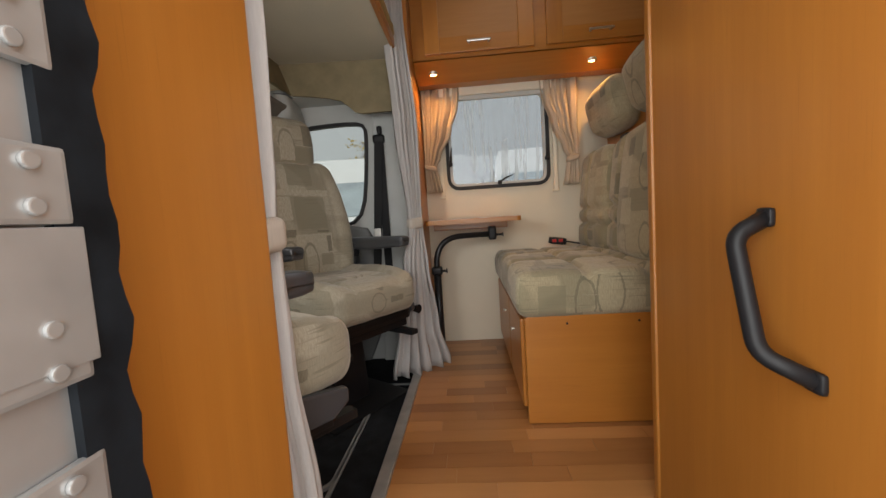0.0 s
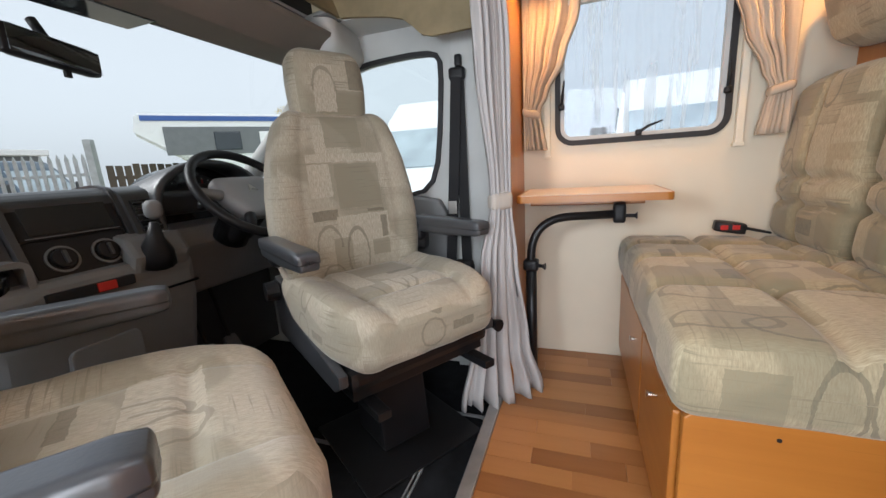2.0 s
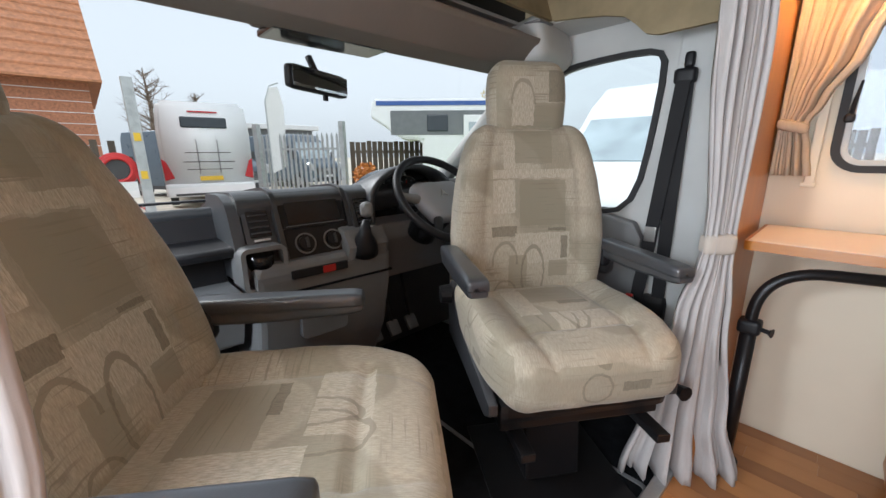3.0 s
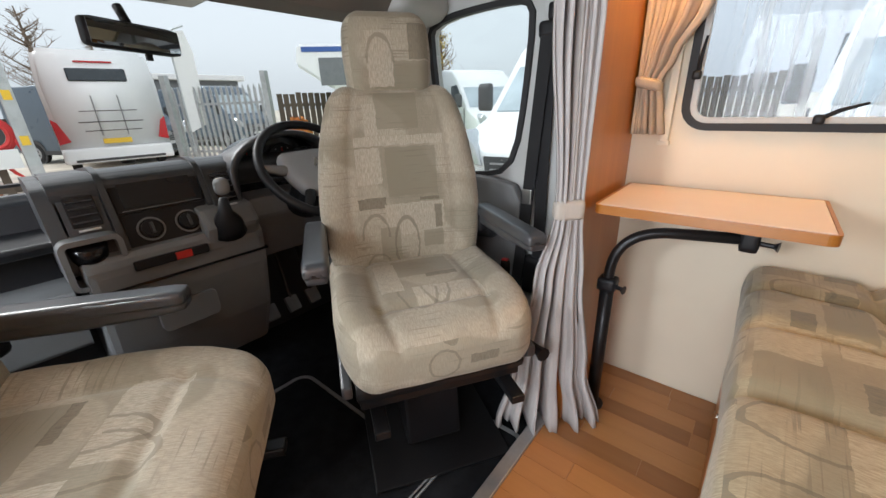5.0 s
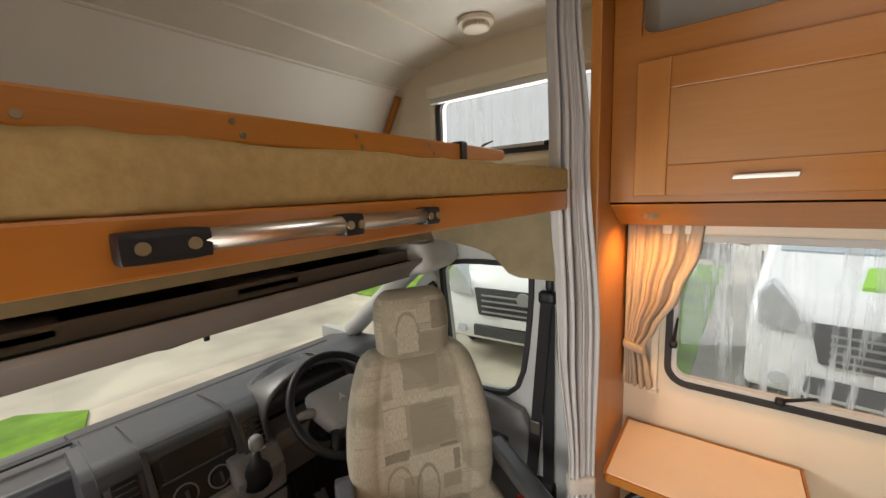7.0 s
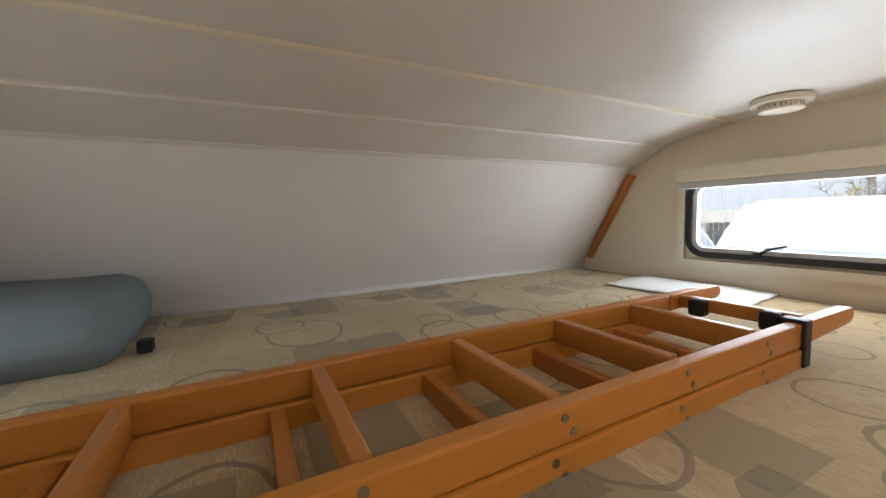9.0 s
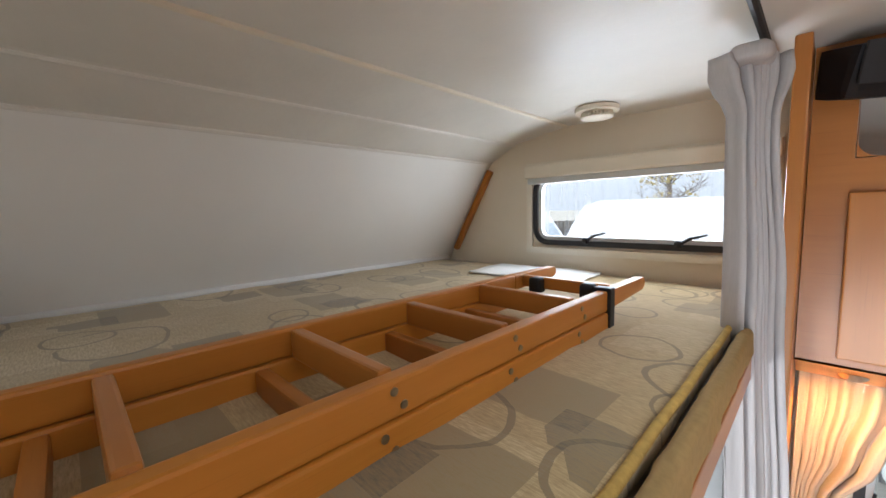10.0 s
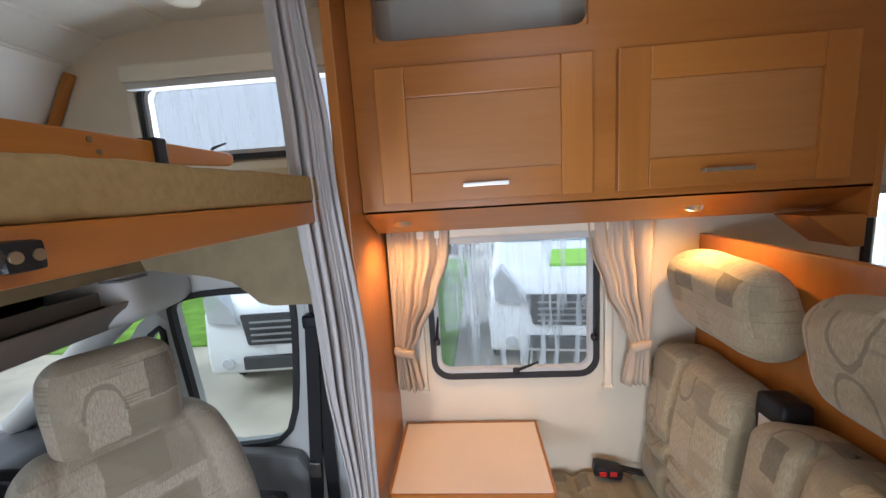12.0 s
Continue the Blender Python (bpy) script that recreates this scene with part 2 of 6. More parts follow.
# woven motif of the cab seats: light, green and dark oblongs and drawn ovals, in the plane of each face
SEAT_MARKS = (
    ("g", 0.0, 0.93, 0.06, 0.05), ("l", -0.077, 0.904, 0.018, 0.042), ("l", 0.0, 0.848, 0.13, 0.013), ("l", -0.095, 0.78, 0.035, 0.05),
    ("g", 0.03, 0.76, 0.075, 0.07), ("d", -0.095, 0.675, 0.04, 0.016), ("l", 0.03, 0.62, 0.09, 0.048), ("d", 0.078, 0.677, 0.03, 0.005),
    ("d", 0.103, 0.62, 0.011, 0.036), ("g", 0.085, 0.552, 0.032, 0.026), ("g", -0.05, 0.55, 0.03, 0.05), ("o", 0.0, 0.54, 0.037, 0.085), ("a", -0.092, 0.57, 0.04, 0.07), ("a", -0.09, 0.485, 0.034, 0.034),
    ("d", 0.085, 1.105, 0.034, 0.045), ("g", 0.035, 1.02, 0.085, 0.036), ("l", -0.03, 1.06, 0.035, 0.07),
    ("a", -0.03, 1.05, 0.036, 0.07), ("g", 0.02, -0.08, 0.085, 0.06), ("l", -0.09, -0.03, 0.03, 0.09),
    ("d", 0.06, -0.012, 0.045, 0.011), ("l", 0.05, 0.10, 0.09, 0.05), ("a", -0.03, 0.06, 0.05, 0.09), ("a", 0.02, 0.05, 0.035, 0.08),
    ("d", 0.075, 0.405, 0.034, 0.011), ("o", -0.02, 0.405, 0.035, 0.035),
)
def scatter(seed, areas):
    """Motif of the bench cloth: oblongs and ovals strewn over the given (u0, u1, v0, v1, columns, rows)."""
    rnd, out = random.Random(seed), []
    for u0, u1, v0, v1, cols, rows in areas:
        du, dv = (u1 - u0) / cols, (v1 - v0) / rows
        for i in range(cols):
            for j in range(rows):
                u, v = u0 + du * (i + rnd.uniform(0.25, 0.75)), v0 + dv * (j + rnd.uniform(0.25, 0.75))
                kind = rnd.choice("llggddooo")
                if kind == "o":
                    out.append((kind, u, v, rnd.uniform(0.028, 0.045), rnd.uniform(0.05, 0.085)))
                elif kind == "d":
                    a, b = rnd.uniform(0.018, 0.028), rnd.uniform(0.028, 0.042)
                    out.append((kind, u, v) + ((a, b) if rnd.random() < 0.5 else (b, a)))
                else:
                    out.append((kind, u, v, rnd.uniform(0.04, 0.075), rnd.uniform(0.035, 0.06)))
    return out


BENCH_MARKS = scatter(11, [(1.2, 2.09, 0.24, 0.52, 7, 3), (1.2, 2.09, 0.52, 1.0, 6, 4), (1.18, 2.05, 1.05, 1.29, 5, 2), (0.22, 0.82, 0.36, 0.5, 5, 1)])
BEECH1, BEECH2 = (0.345, 0.118, 0.018), (0.485, 0.19, 0.034)
M = dict(
    wood_v=wood("beech_upright", BEECH1, BEECH2, "z"),
    wood_h=wood("beech_lengthwise", BEECH1, BEECH2, "x"),
    wood_y=wood("beech_crosswise", BEECH1, BEECH2, "y"),
    wood_panel=wood("beech_panel", (0.36, 0.145, 0.035), (0.45, 0.20, 0.06), "x", 0.4, 60, 5, 0.04),
    pine=wood("ladder_beech", (0.46, 0.16, 0.016), (0.58, 0.235, 0.03), "y", 0.45, 40, 3),
    floor=wood("plank_vinyl", (0.34, 0.135, 0.042), (0.52, 0.25, 0.09), "x", 0.28, 40, 3.0, 0.1),
    floor_plank=wood("plank_face", (0.30, 0.115, 0.036), (0.52, 0.245, 0.085), "x", 0.28, 40, 3.0, 0.1, 0.6),
    wall=plain("cream_wallboard", (0.72, 0.635, 0.50), 0.55, var=0.04, scale=3, bumps=0.06),
    lining=plain("pale_headlining", (0.70, 0.67, 0.61), 0.45, var=0.05, scale=5, fine=60, bumps=0.35),
    lining_white=plain("white_wallboard", (0.78, 0.76, 0.72), 0.6, var=0.03, scale=3, bumps=0.1),
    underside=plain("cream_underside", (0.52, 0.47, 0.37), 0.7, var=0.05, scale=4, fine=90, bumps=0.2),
    cream=plain("cream_plastic", (0.74, 0.68, 0.56), 0.45, var=0.04),
    tabletop=plain("pale_beech_laminate", (0.80, 0.66, 0.54), 0.35, var=0.05, scale=4, bumps=0.03),
    black=plain("black_plastic", (0.012, 0.012, 0.014), 0.45, var=0.2, spec=0.32),
    gloss_black=plain("black_gloss", (0.01, 0.01, 0.012), 0.12, var=0.1, bumps=0),
    rubber=plain("black_rubber", (0.02, 0.02, 0.022), 0.65, var=0.25, scale=20),
    ragged=plain("worn_rubber", (0.008, 0.010, 0.013), 0.6, var=0.4, scale=30, fine=80, bumps=0.5, spec=0.15),
    dash=plain("charcoal_dash", (0.036, 0.038, 0.042), 0.42, var=0.12, fine=260, bumps=0.3, spec=0.8),
    dash_grey=plain("grey_dash", (0.18, 0.183, 0.187), 0.6, var=0.08, fine=260, bumps=0.25),
    wheel_pad=plain("grey_airbag_pad", (0.27, 0.275, 0.285), 0.45, var=0.06, fine=260, bumps=0.2),
    grey=plain("light_grey_plastic", (0.54, 0.55, 0.54), 0.6, var=0.06, fine=220, bumps=0.2),
    arm=plain("armrest_grey", (0.05, 0.053, 0.06), 0.3, var=0.15, fine=200, bumps=0.2, spec=0.9),
    header=plain("taupe_headlining", (0.19, 0.165, 0.145), 0.9, var=0.08, fine=90, bumps=0.3),
    # near-black colour carries the shade inside the header shelf
    slot=plain("shaded_shelf", (0.016, 0.014, 0.013), 0.8, var=0.2),
    felt=plain("fawn_carpet_lining", (0.26, 0.21, 0.13), 0.97, var=0.12, scale=14, fine=240, bumps=0.6, spec=0.1),
    carpet=plain("black_cab_carpet", (0.012, 0.013, 0.015), 0.95, var=0.4, scale=20, fine=300, bumps=0.7, spec=0.1),
    piping=plain("grey_piping", (0.20, 0.205, 0.21), 0.8, var=0.1),
    steel=plain("black_steel", (0.02, 0.02, 0.022), 0.35, metal=0.4, var=0.2),
    alu=plain("brushed_aluminium", (0.44, 0.44, 0.44), 0.34, metal=0.6, var=0.16, scale=14),
    chrome=plain("satin_chrome", (0.58, 0.56, 0.53), 0.3, metal=1.0, var=0.05, bumps=0),
    screw=plain("dull_screw", (0.30, 0.24, 0.15), 0.35, metal=0.8, var=0.2, bumps=0),
    red=plain("red_plastic", (0.5, 0.02, 0.015), 0.4, var=0.1),
    curtain=cloth("grey_linen", (0.50, 0.475, 0.465)),
    curtain_small=cloth("fawn_linen", (0.54, 0.44, 0.34)),
    tie=cloth("cream_linen", (0.53, 0.475, 0.42)),
    belt=plain("black_webbing", (0.012, 0.012, 0.014), 0.8, var=0.2, fine=600, bumps=0.5),
    seat=upholstery("cab_seat_fabric", (0.43, 0.375, 0.285), (0.56, 0.505, 0.405), (0.25, 0.225, 0.16), (0.13, 0.115, 0.08), 1.0, 0.0, 0.3, 0.0, 0.0, SEAT_MARKS),
    bench=upholstery("bench_fabric", (0.39, 0.32, 0.20), (0.50, 0.43, 0.29), (0.21, 0.19, 0.125), (0.10, 0.097, 0.072), 1.05, 0.0, 2.1, 0.0, 0.0, BENCH_MARKS),
    mattress=upholstery("mattress_fabric", (0.44, 0.32, 0.15), (0.58, 0.46, 0.26), (0.24, 0.19, 0.11), (0.10, 0.09, 0.07), 1.15, 0.7, 4.2, 0.62),
    mattress_edge=plain("mattress_border", (0.33, 0.23, 0.10), 0.97, var=0.11, scale=90, fine=90, bumps=1.0, spec=0.1),
    cord=plain("yellow_cord", (0.50, 0.34, 0.10), 0.9, var=0.2, scale=60, fine=300, bumps=0.8, spec=0.1),
    pillow=cloth("slate_blue_cloth", (0.20, 0.24, 0.27)),
    white_cloth=cloth("white_sheet", (0.8, 0.8, 0.78)),
    pane=glass("clear_glass", (0.93, 0.97, 0.97)),
    pane_wet=glass("wet_acrylic", (0.90, 0.94, 0.97), wet=0.45),
    pane_bunk=glass("misted_acrylic", (0.94, 0.96, 0.98), wet=0.2),
    spot=glow("warm_lamp", (1.0, 0.66, 0.26), 22.0),
    mirror=plain("mirror_glass", (0.32, 0.33, 0.34), 0.03, metal=1.0, var=0.0, bumps=0),
    screen=plain("dark_screen", (0.012, 0.013, 0.015), 0.18, var=0.1, bumps=0),
)


# ---- mesh helpers ----
def part(name, bm, material, parent=None, label="", smooth=False):
    me = bpy.data.meshes.new(name)
    bmesh.ops.recalc_face_normals(bm, faces=bm.faces)
    bm.to_mesh(me)
    bm.free()
    if smooth:
        for p in me.polygons:
            p.use_smooth = True
    me.materials.append(material)
    ob = new(name, me)
    if parent:
        ob.parent = parent
    if label:
        ob["label"] = label
    return ob


def thing(name, label, category, m=None, group="", kind=""):
    ob = new(name)
    ob.empty_display_size = 0.1
    if m is not None:
        ob.matrix_world = m
    return tagged(ob, label, category, group, kind)


def box(lo, hi, bev=0.0, seg=2, bm=None):
    own = bm is None
    b = bmesh.new() if own or bev else bm
    vs = [b.verts.new((x, y, z)) for x in (lo[0], hi[0]) for y in (lo[1], hi[1]) for z in (lo[2], hi[2])]
    for f in ((0, 1, 3, 2), (4, 6, 7, 5), (0, 4, 5, 1), (2, 3, 7, 6), (0, 2, 6, 4), (1, 5, 7, 3)):
        b.faces.new([vs[i] for i in f])
    if bev:
        bmesh.ops.bevel(b, geom=b.edges[:], offset=bev, segments=seg, affect="EDGES", profile=0.6)
        if not own:
            return join(bm, b)
    return b


def join(bm, other):
    me = bpy.data.meshes.new("tmp")
    other.to_mesh(me)
    other.free()
    bm.from_mesh(me)
    bpy.data.meshes.remove(me)
    return bm


def rbox(h, r, n=10, fn=None, m=None):
    """A rounded block of half sizes h; fn bends each point."""
    b = bmesh.new()
    bmesh.ops.create_cube(b, size=2)
    bmesh.ops.subdivide_edges(b, edges=b.edges[:], cuts=n, use_grid_fill=True)
    for v in b.verts:
        q = Vector((v.co[i] * h[i] for i in range(3)))
        inner = Vector((max(-(h[i] - r), min(h[i] - r, q[i])) for i in range(3)))
        d = q - inner
        if d.length > 1e-9:
            q = inner + d.normalized() * r
        v.co = fn(q) if fn else q
    if m is not None:
        bmesh.ops.transform(b, matrix=m, verts=b.verts)
    return b


def prism(pts, axis, lo, hi, bev=0.0, bm=None):
    """A flat outline drawn out along one axis. pts lie in the two other axes, in x, y, z order."""
    b = bmesh.new()
    i = "xyz".index(axis)

    def at(p, v):
        c = list(p)
        c.insert(i, v)
        return b.verts.new(c)
    a, d = [at(p, lo) for p in pts], [at(p, hi) for p in pts]
    b.faces.new(a)
    b.faces.new(list(reversed(d)))
    for k in range(len(pts)):
        j = (k + 1) % len(pts)
        b.faces.new((a[k], d[k], d[j], a[j]))
    bmesh.ops.recalc_face_normals(b, faces=b.faces)
    if bev:
        bmesh.ops.bevel(b, geom=b.edges[:], offset=bev, segments=2, affect="EDGES", profile=0.6)
    return join(bm, b) if bm is not None else b


def round_rect(x0, z0, x1, z1, r, n=6):
    """Outline with rounded corners; r is one radius, or four from the lower left round."""
    rs = r if isinstance(r, tuple) else (r,) * 4
    out = []
    for (cx, cz, a0), q in zip(((x0, z0, 180), (x1, z0, 270), (x1, z1, 0), (x0, z1, 90)), rs):
        sx, sz = (1 if cx == x0 else -1), (1 if cz == z0 else -1)
        for k in range(n + 1):
            a = radians(a0 + 90 * k / n)
            out.append((cx + sx * q + q * math.cos(a), cz + sz * q + q * math.sin(a)))
    return out


def grow(loop, d):
    """The outline moved outwards by d."""
    out, n = [], len(loop)
    area = sum(loop[i][0] * loop[(i + 1) % n][1] - loop[(i + 1) % n][0] * loop[i][1] for i in range(n))
    s = 1 if area > 0 else -1
    for i in range(n):
        a, c = Vector(loop[i - 1]), Vector(loop[(i + 1) % n])
        t = (c - a).normalized()
        out.append((loop[i][0] + s * t.y * d, loop[i][1] - s * t.x * d))
    return out


def band(outer, inner, axis, lo, hi):
    """A ring between two outlines with as many points each, drawn out along an axis."""
    b = bmesh.new()
    i = "xyz".index(axis)

    def at(p, v):
        c = list(p)
        c.insert(i, v)
        return b.verts.new(c)
    rings = [[at(p, v) for p in o] for o, v in ((outer, lo), (outer, hi), (inner, hi), (inner, lo))]
    n = len(outer)
    for k in range(4):
        a, c = rings[k], rings[(k + 1) % 4]
        for q in range(n):
            w = (q + 1) % n
            b.faces.new((a[q], a[w], c[w], c[q]))
    return b


def to_rect(loop, x0, z0, x1, z1):
    """Points on a rectangle round an outline, one for each of its points."""
    cx, cz = sum(p[0] for p in loop) / len(loop), sum(p[1] for p in loop) / len(loop)
    lx, hx = min(p[0] for p in loop), max(p[0] for p in loop)
    lz, hz = min(p[1] for p in loop), max(p[1] for p in loop)
    mx, mz, sx, sz = (lx + hx) / 2, (lz + hz) / 2, (hx - lx) / 2, (hz - lz) / 2
    out = []
    for p in loop:
        u, w = (p[0] - mx) / sx, (p[1] - mz) / sz
        k = max(abs(u), abs(w)) or 1
        u, w = u / k, w / k
        out.append((x0 + (x1 - x0) * (u + 1) / 2, z0 + (z1 - z0) * (w + 1) / 2))
    for qx, qz in ((x0, z0), (x1, z0), (x1, z1), (x0, z1)):
        i = min(range(len(out)), key=lambda j: (out[j][0] - qx) ** 2 + (out[j][1] - qz) ** 2)
        out[i] = (qx, qz)
    return out


def tube(path, r, n=10, closed=False, caps=True):
    b = bmesh.new()
    path = [Vector(p) for p in path]
    rings, up = [], None
    for i, p in enumerate(path):
        if closed:
            t = path[(i + 1) % len(path)] - path[i - 1]
        else:
            t = path[min(i + 1, len(path) - 1)] - path[max(i - 1, 0)]
        t.normalize()
        if up is None:
            up = Vector((0, 0, 1)) if abs(t.z) < 0.9 else Vector((1, 0, 0))
        side = t.cross(up).normalized()
        up = side.cross(t).normalized()
        q = r[i] if isinstance(r, (list, tuple)) else r
        rings.append([b.verts.new(p + (side * math.cos(a) + up * math.sin(a)) * q) for a in (2 * math.pi * k / n for k in range(n))])
    for i in range(len(rings) if closed else len(rings) - 1):
        a, c = rings[i], rings[(i + 1) % len(rings)]
        for k in range(n):
            b.faces.new((a[k], a[(k + 1) % n], c[(k + 1) % n], c[k]))
    if caps and not closed:
        b.faces.new(rings[0])
        b.faces.new(list(reversed(rings[-1])))
    return b


def disc(c, axis, r, lo, hi, n=24, bev=0.0):
    pts = [(r * math.cos(2 * math.pi * k / n), r * math.sin(2 * math.pi * k / n)) for k in range(n)]
    i = "xyz".index(axis)
    o = [c[j] for j in range(3) if j != i]
    return prism([(p[0] + o[0], p[1] + o[1]) for p in pts], axis, lo, hi, bev)


def bend(points, n=8, r=0.08):
    """A path with its corners rounded."""
    ps = [Vector(p) for p in points]
    out = [ps[0]]
    for a, c, d in zip(ps, ps[1:], ps[2:]):
        u, w = (a - c).normalized(), (d - c).normalized()
        s, e = c + u * r, c + w * r
        for k in range(n + 1):
            f = k / n
            out.append(s * (1 - f) ** 2 + c * 2 * f * (1 - f) + e * f * f)
    return out + [ps[-1]]


def drape(name, cx, cy, along, levels, pleats, material, parent, depth=0.03, label="", seed=1, thick=0.003):
    """Hanging cloth: levels of (z, width, offset, fullness) from the top down; along is the line that it hangs on."""
    b = bmesh.new()
    rnd = random.Random(seed)
    ph = [rnd.uniform(0, 6.28) for _ in range(4)]
    d = Vector((math.cos(along), math.sin(along)))
    nrm = Vector((-d.y, d.x))
    cols, rows = pleats * 10 + 1, []
    zs = []
    for (z0, w0, o0, f0), (z1, w1, o1, f1) in zip(levels, levels[1:]):
        k = max(3, int(abs(z0 - z1) / 0.03))
        for i in range(k):
            f = i / k
            s = f * f * (3 - 2 * f)
            zs.append((z0 + (z1 - z0) * f, w0 + (w1 - w0) * s, o0 + (o1 - o0) * s, f0 + (f1 - f0) * s))
    zs.append(levels[-1])
    for z, w, o, full in zs:
        row = []
        for c in range(cols):
            u = c / (cols - 1)
            wob = 0.9 * math.sin(2.3 * z + ph[0] + 5 * u) + 0.7 * math.sin(8 * u + ph[1] + 1.4 * z)
            a = 2 * math.pi * pleats * u + wob
            off = full * depth * (math.sin(a) * (0.62 + 0.38 * math.sin(6 * u + ph[2] + 1.1 * z)) + 0.3 * math.sin(2.3 * a + ph[3]))
            p = Vector((cx, cy)) + d * (o + (u - 0.5) * w) + nrm * off
            row.append(b.verts.new((p.x, p.y, z)))
        rows.append(row)
    for r0, r1 in zip(rows, rows[1:]):
        for c in range(cols - 1):
            b.faces.new((r0[c], r0[c + 1], r1[c + 1], r1[c]))
    ob = part(name, b, material, parent, label, True)
    s = ob.modifiers.new("thickness", "SOLIDIFY")
    s.thickness = thick
    return ob


def setting(name, bm, material, label="", smooth=False, category=""):
    return tagged(part(name, bm, material, None, "", smooth), label, category, kind="structure")

# ---- structure: floor, walls, ceiling of the living space ----
FAR, NEAR, REAR, TOP = 2.1, 0.16, 2.3, 2.07
setting("floor_base", box((-0.19, 0.84, -0.06), (REAR, FAR, -0.006)), M["wood_h"], "plywood deck under the vinyl floor")
# entrance well, a step lower
setting("floor_step", box((-0.17, NEAR, -0.24), (0.46, 0.84, -0.2), 0.004), M["rubber"], "dark rubber mat in the entrance step well")
setting("trim_riser", box((-0.17, 0.84, -0.24), (0.46, 0.86, -0.012)), M["wood_v"], "wooden riser of the entrance step")
setting("trim_floor_edge", box((-0.225, 0.5, -0.045), (-0.188, FAR, 0.006), 0.003), M["alu"], "aluminium edge strip between vinyl floor and cab carpet")

win = round_rect(-0.025, 0.86, 0.515, 1.36, 0.055)
bed_win = round_rect(-0.925, 1.645, -0.235, 1.893, 0.05)
rear_win = round_rect(1.32, 0.95, 1.95, 1.45, 0.05)


def wall_with(name, hole, x0, z0, x1, z1, mat, y0=FAR, y1=FAR + 0.035, label=""):
    return setting(name, band(to_rect(hole, x0, z0, x1, z1), hole, "y", y0, y1), mat, label)


wall_with("wall_far", win, -0.17, -0.3, 1.0, TOP, M["wall"], label="cream wallboard beside the dinette window")
wall_with("wall_far_rear", rear_win, 1.0, -0.3, REAR, TOP, M["wall"], label="cream wallboard of the rear living space")
wall_with("wall_bed_side", bed_win, -1.47, 1.44, -0.17, TOP, M["wall"], label="cream side wall over the bunk")
# unseen opening added in the door-side wall to let light onto the bunk
bw2 = round_rect(-0.925, 1.645, -0.235, 1.893, 0.05)
wall_with("wall_bed_near", bw2, -1.47, 1.44, -0.17, TOP, M["wall"], NEAR - 0.035, NEAR, "cream side wall over the bunk on the door side")
b = box((0.46, NEAR - 0.035, -0.3), (REAR, NEAR, TOP))
box((-0.17, NEAR - 0.035, 1.75), (0.46, NEAR, TOP), bm=b)
setting("wall_near", b, M["wall"], "cream wallboard beside the entrance")
setting("wall_rear", box((REAR, NEAR - 0.035, -0.3), (REAR + 0.03, FAR + 0.035, TOP)), M["wall"], "cream rear wall")
# the square gap is unseen, added so that the fill lamp shines in
b = box((-0.8, NEAR - 0.035, TOP), (0.17, FAR + 0.035, TOP + 0.03))
box((0.67, NEAR - 0.035, TOP), (REAR + 0.03, FAR + 0.035, TOP + 0.03), bm=b)
box((0.17, NEAR - 0.035, TOP), (0.67, 0.68, TOP + 0.03), bm=b)
box((0.17, 1.18, TOP), (0.67, FAR + 0.035, TOP + 0.03), bm=b)
setting("ceiling", b, M["lining"], "pale textured headlining with an added opening for fill light")
# over the bunk the roof steps down to the nose
setting("ceiling_nose", prism([(-0.8, TOP), (-1.02, 2.035), (-1.15, 1.972), (-1.18, 1.995), (-1.04, 2.065), (-0.8, TOP + 0.03)], "y", NEAR - 0.035, FAR + 0.035), M["lining"], "pale headlining curving down to the nose")
setting("wall_nose", prism([(-1.152, 1.97), (-1.47, 1.44), (-1.50, 1.45), (-1.182, 1.995)], "y", NEAR - 0.035, FAR + 0.035), M["lining_white"], "white sloping front wall of the bunk")
setting("trim_ceiling_seam", tube([(-0.8, NEAR, TOP - 0.001), (-0.8, FAR, TOP - 0.001)], 0.007, 8), M["cream"], "cream cover strip on the ceiling seam")
setting("trim_nose_foot", tube([(-1.398, NEAR + 0.01, 1.55), (-1.398, FAR - 0.02, 1.55)], 0.010, 8), M["white_cloth"], "white edging between mattress and sloping wall", True)
setting("trim_nose_fold", tube([(-1.03, NEAR, 2.03), (-1.03, FAR, 2.03)], 0.005, 6), M["lining"], "fold line in the headlining")
setting("trim_nose_join", tube([(-1.15, NEAR, 1.97), (-1.15, FAR, 1.97)], 0.006, 6), M["lining"], "join of headlining and front wall")
d = Vector((-0.318, 0, -0.53)).normalized()
b = box((-0.011, -0.012, -0.012), (0.011, 0.012, 0.39), 0.003)
bmesh.ops.transform(b, matrix=Matrix.Translation((-1.345, FAR - 0.014, 1.605)) @ Euler((0, math.atan2(0.318, 0.53), 0)).to_matrix().to_4x4(), verts=b.verts)
setting("trim_corner_batten", b, M["wood_v"], "brown wooden corner batten at the sloping wall")

# partitions behind the cab seats
setting("partition_far", box((-0.18, 1.725, 0.0), (-0.155, FAR, TOP), 0.004), M["wood_v"], "beech-faced partition between cab and dinette")
setting("partition_near", box((-0.2245, 0.17, -0.2), (-0.2, 0.46, 1.4425), 0.004), M["wood_v"], "beech-faced partition beside the entrance")
